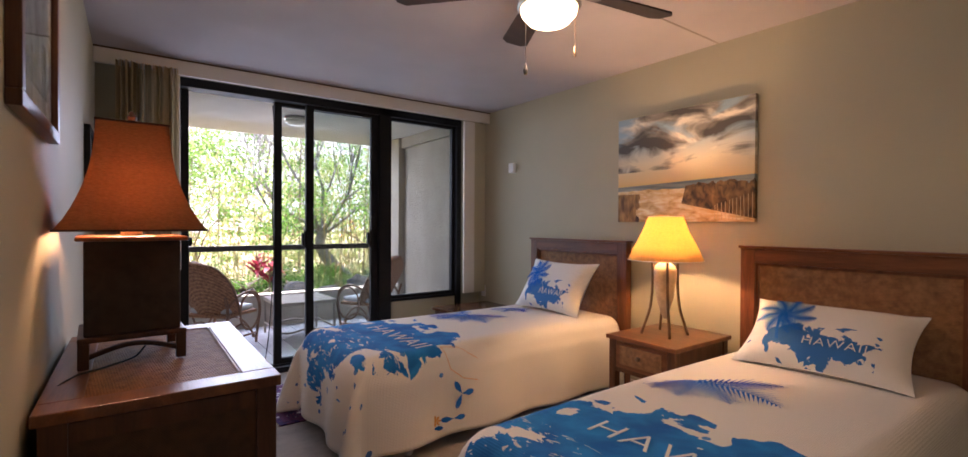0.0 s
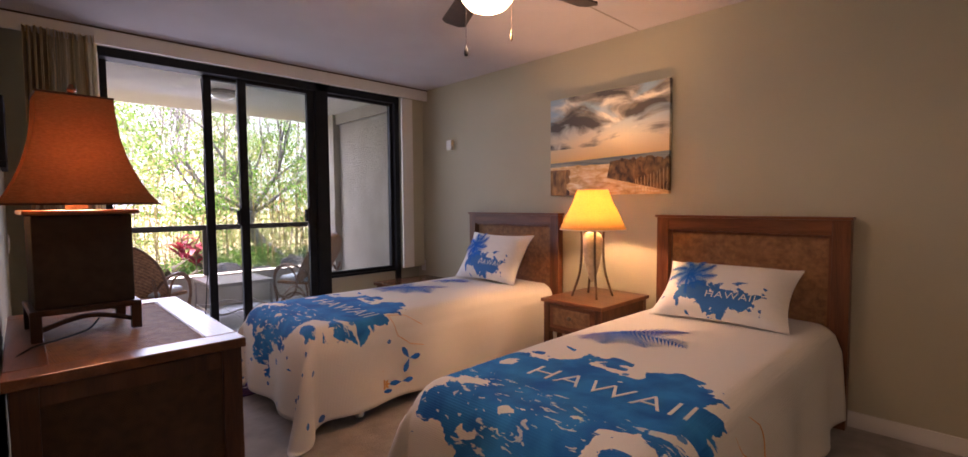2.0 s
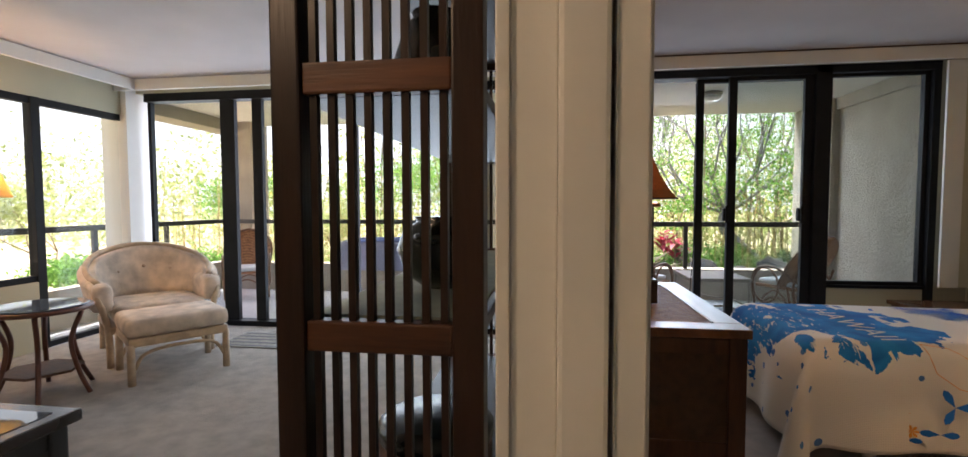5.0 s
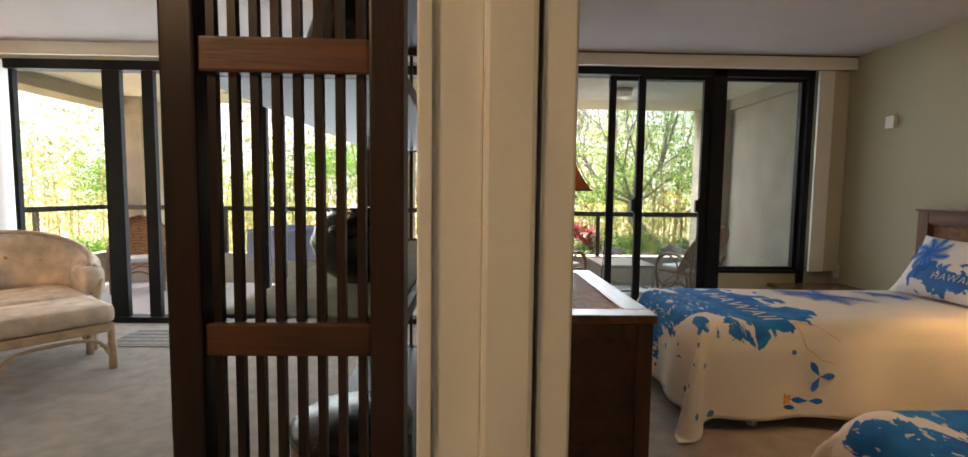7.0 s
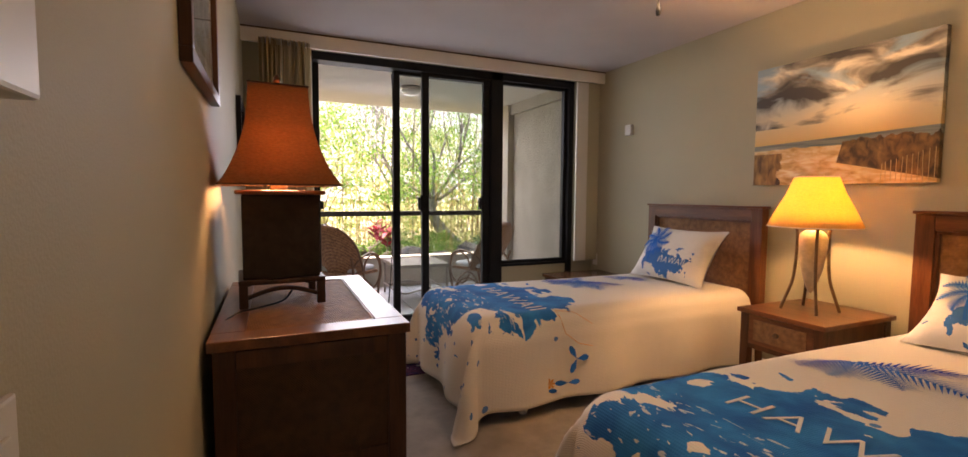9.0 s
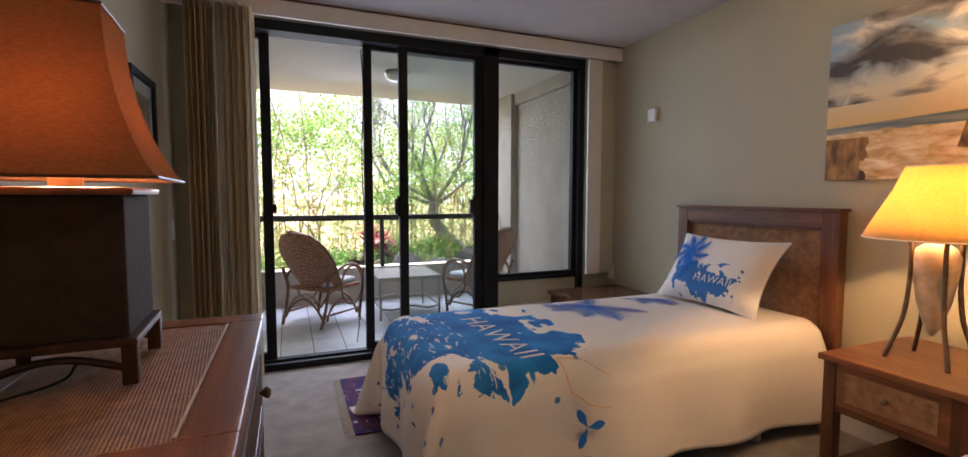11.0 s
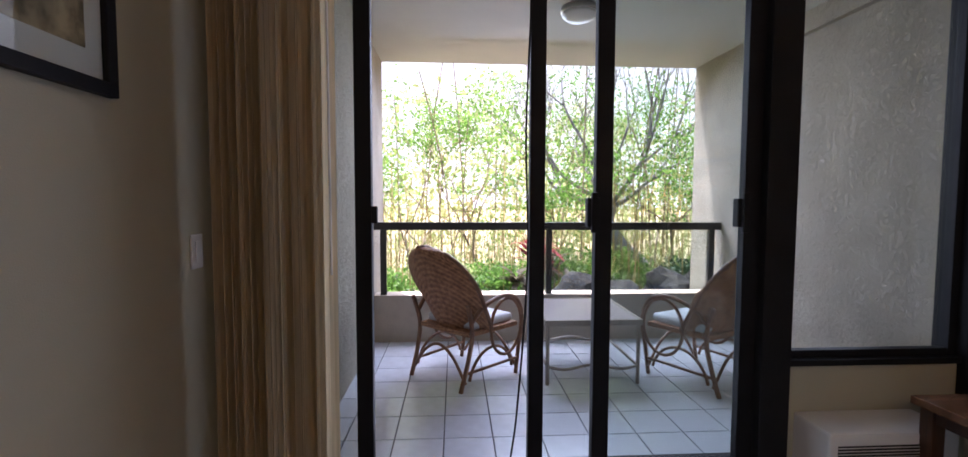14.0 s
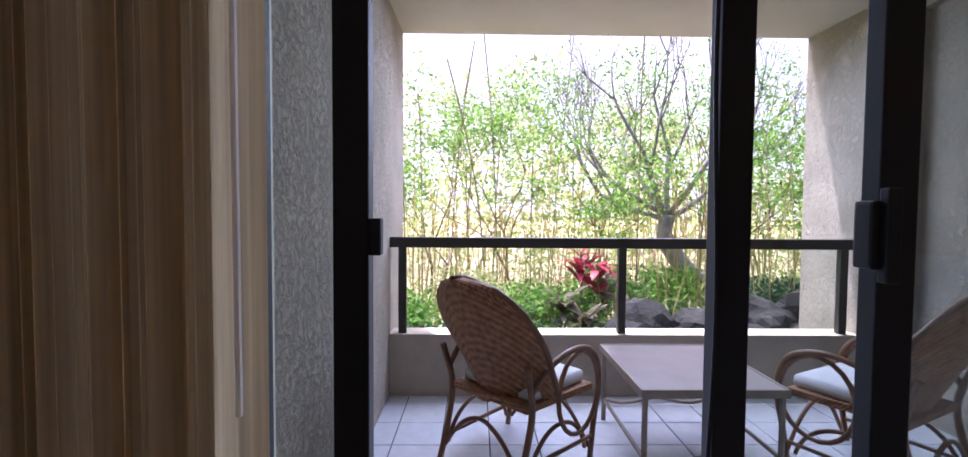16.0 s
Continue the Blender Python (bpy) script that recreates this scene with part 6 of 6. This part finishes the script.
part("lid", bm, SLATE, b3, smooth=True)


def build_armchair():
    """Faces +x."""
    a = thing("rattan_armchair", pose(-3.28, 4.26, 0, 0, 0, -37), "pale rattan armchair with tufted floral cushions", "armchair")

    def shell(u, v):
        t = radians(-118 + 236 * u)
        r = 0.36 + 0.05 * v
        rise = 0.42 + 0.40 * v * (0.55 + 0.45 * max(0.0, math.cos(t * 0.75))) ** 1.6
        return Vector((-r * math.cos(t) + 0.02 - 0.06 * v, r * 1.02 * math.sin(t), rise))
    bm = bmesh.new()
    surface_grid(bm, shell, 34, 10)
    ob = part("back_cushion", bm, FLORAL, a, "tufted floral back cushion", smooth=True)
    thick(ob, 0.11)
    bm = bmesh.new()
    tube(bm, [shell(i / 34, 1.0) + Vector((-0.03, 0, 0.02)) for i in range(35)], 0.022, 8)
    part("top_rail", bm, PALE_CANE, a, smooth=True)
    for sy in (-1, 1):
        part("arm_cushion", boxes((-0.10, 0.30, sy * 0.36 - 0.065, sy * 0.36 + 0.065, 0.40, 0.60), bev=0.05), FLORAL, a, smooth=True)
    part("seat_cushion", boxes((-0.28, 0.34, -0.30, 0.30, 0.30, 0.44), bev=0.05), FLORAL, a, smooth=True)
    part("seat_frame", boxes((-0.32, 0.33, -0.33, 0.33, 0.24, 0.30), bev=0.015), PALE_CANE, a)
    for sy in (-1, 1):
        bm = bmesh.new()
        tube(bm, arc([(0.30, sy * 0.33, 0.0), (0.30, sy * 0.34, 0.3), (0.26, sy * 0.40, 0.54), (0.05, sy * 0.42, 0.60)], 5), 0.024)
        part("front_leg", bm, PALE_CANE, a, smooth=True)
        bm = bmesh.new()
        tube(bm, arc([(-0.36, sy * 0.30, 0.0), (-0.30, sy * 0.30, 0.25), (-0.36, sy * 0.28, 0.6)], 5), 0.022)
        part("rear_leg", bm, PALE_CANE, a, smooth=True)
    BUTTON = surface("cushion_button", (0.42, 0.33, 0.26), 0.9)
    for u, v in ((0.38, 0.55), (0.5, 0.6), (0.62, 0.55)):
        p = shell(u, v) + Vector((0.055, 0, 0))
        bm = bmesh.new()
        bmesh.ops.create_uvsphere(bm, u_segments=10, v_segments=6, radius=0.014, matrix=Matrix.Translation(p))
        part("tuft_button", bm, BUTTON, a)
    return a


build_armchair()
ot = thing("ottoman", pose(-2.79, 3.885, 0, 0, 0, -37), "pale rattan ottoman with floral cushion", "ottoman")
part("cushion", boxes((-0.25, 0.25, -0.31, 0.31, 0.31, 0.43), bev=0.045), FLORAL, ot, smooth=True)
part("frame", boxes((-0.245, 0.245, -0.30, 0.30, 0.25, 0.31), bev=0.015), PALE_CANE, ot)
for sx in (-1, 1):
    for sy in (-1, 1):
        bm = bmesh.new()
        tube(bm, [(sx * 0.225, sy * 0.285, 0), (sx * 0.225, sy * 0.285, 0.27)], 0.024, 10)
        part("leg", bm, PALE_CANE, ot, smooth=True)
for sx in (-1, 1):
    bm = bmesh.new()
    tube(bm, arc([(sx * 0.225, -0.27, 0.10), (sx * 0.225, -0.20, 0.20), (sx * 0.225, 0, 0.225), (sx * 0.225, 0.20, 0.20), (sx * 0.225, 0.27, 0.10)]), 0.012)
    part("arch_brace", bm, PALE_CANE, ot, smooth=True)

st = thing("round_side_table", pose(-3.22, 3.33, 0), "dark rattan oval side table with glass top", "side table")
bm = bmesh.new()
lathe(bm, [(0.20, 0.525), (0.265, 0.53), (0.27, 0.545), (0.262, 0.555)], 36)
part("tabletop", bm, surface("dark_reddish_cane", (0.10, 0.035, 0.02), 0.35, vary=0.3, scale=20), st, smooth=True)
CANE_RED = bpy.data.materials["dark_reddish_cane"]
bm = bmesh.new()
lathe(bm, [(0.24, 0.556), (0.245, 0.562), (0.24, 0.566)], 36)
part("glass_top", bm, surface("smoky_glass", (0.08, 0.10, 0.12), 0.05, vary=0.1), st, "smoky glass inset top")
for k in range(6):
    a = radians(60 * k + 15)
    bm = bmesh.new()
    tube(bm, arc([(0.27 * math.cos(a), 0.27 * math.sin(a), 0), (0.21 * math.cos(a), 0.21 * math.sin(a), 0.14), (0.17 * math.cos(a), 0.17 * math.sin(a), 0.34), (0.24 * math.cos(a), 0.24 * math.sin(a), 0.525)], 5), 0.014)
    part("leg", bm, CANE_RED, st, smooth=True)
bm = bmesh.new()
lathe(bm, [(0.19, 0.145), (0.21, 0.15), (0.205, 0.165)], 6)
part("lower_shelf", bm, RATTAN_DARK, st)

ct = thing("coffee_table", pose(-1.82, 2.33, 0), "black lacquered coffee table with reflective glass top", "coffee table")
part("tabletop", boxes((-1.1, 0.0, -0.62, 0.0, 0.375, 0.42), bev=0.008), surface("black_lacquer", (0.02, 0.016, 0.016), 0.25, vary=0.3), ct)
part("glass_inset", boxes((-1.04, -0.06, -0.56, -0.06, 0.419, 0.4225)), surface("mirror_glass", (0.10, 0.12, 0.14), 0.03, vary=0.05), ct, "shiny glass inset")
part("apron", boxes((-1.06, -0.04, -0.58, -0.04, 0.30, 0.375)), BLACK_METAL, ct)
for px in (-1.07, -0.10):
    for py in (-0.59, -0.10):
        part("leg", boxes((px, px + 0.07, py, py + 0.07, 0, 0.375), bev=0.01), BLACK_METAL, ct)

fl = thing("floor_lamp", pose(-3.98, 3.50, 0), "lit floor lamp with golden shade", "lamp")
bm = bmesh.new()
lathe(bm, [(0.13, 0), (0.13, 0.02), (0.02, 0.035), (0.014, 0.05), (0.014, 1.25), (0.02, 1.27)], 20)
part("stand", bm, BRONZE, fl, smooth=True)
bm = bmesh.new()
lathe(bm, [(0.24, 1.24), (0.14, 1.53)], 32, cap=False)
thick(part("shade", bm, SHADE_CREAM, fl, "glowing golden shade", smooth=True), 0.002)
bulb("floor_lamp_bulb", -3.98, 3.50, 1.36, 6.0, WARM)

mt_ = thing("door_mat", pose(-2.55, 4.62, 0), "thin grey woven mat before the glass door", "mat")
part("weave", boxes((-0.3, 0.3, -0.22, 0.22, 0.001, 0.008), bev=0.002), surface("grey_mat", (0.22, 0.20, 0.17), 1.0, vary=0.3, scale=30), mt_)
for k in range(5):
    part("stripe", boxes((-0.29, 0.29, -0.19 + k * 0.09, -0.165 + k * 0.09, 0.007, 0.0095)), BLACK_METAL, mt_)

dt = thing("terrace_table", pose(-2.0, 6.55, PF), "terrace table under a lavender cloth", "table")
part("cloth", boxes((-0.55, 0.55, -0.4, 0.4, 0.48, 0.82), bev=0.02), surface("lavender_cloth", (0.42, 0.42, 0.60), 0.9, vary=0.1), dt)
part("printed_top", boxes((-0.53, 0.53, -0.38, 0.38, 0.8205, 0.824)), surface("blue_red_cloth", (0.10, 0.16, 0.45), 0.9, vary=0.7, scale=9), dt)
for sx in (-1, 1):
    for sy in (-1, 1):
        part("leg", boxes((sx * 0.45 - 0.02, sx * 0.45 + 0.02, sy * 0.32 - 0.02, sy * 0.32 + 0.02, 0, 0.49)), CANE, dt)
copy_thing(chair, pose(-4.2, 6.85, PF, 0, 0, -60))

hl = thing("hall_ceiling_light", pose(-1.25, 0.35, CEIL), "lit round hall ceiling light with glass bowl", "ceiling light")
bm = bmesh.new()
lathe(bm, [(0.15, 0), (0.155, -0.02), (0.145, -0.03)], 28)
part("base", bm, NICKEL, hl, smooth=True)
bm = bmesh.new()
lathe(bm, [(0.14, -0.03), (0.12, -0.08), (0.07, -0.11), (0.01, -0.12)], 28)
ob = part("glass_bowl", bm, bpy.data.materials["lit_frosted_glass"], hl, "glowing frosted glass bowl", smooth=True)
ob.visible_shadow = False

# ---- balcony floor tiles ----
bm = boxes((0.003, 0.247, 0.003, 0.257, -0.01, 0.0))
bmesh.ops.bevel(bm, geom=[e for e in bm.edges if all(v.co.z > -0.001 for v in e.verts)], offset=0.002, segments=1, affect="EDGES")
tile_mesh = bpy.data.meshes.new("floor_tile")
bm.to_mesh(tile_mesh)
bm.free()
tile_mesh.materials.append(TILE)
slab = bpy.data.objects["balcony_slab"]
for i in range(-2, 11):
    for j in range(-4, 5):
        x, y = 0.562 + 0.25 * i, 6.20 + 0.26 * j
        t = new("floor_tile", tile_mesh)
        t.parent = slab
        t.location = (x, y, PF)
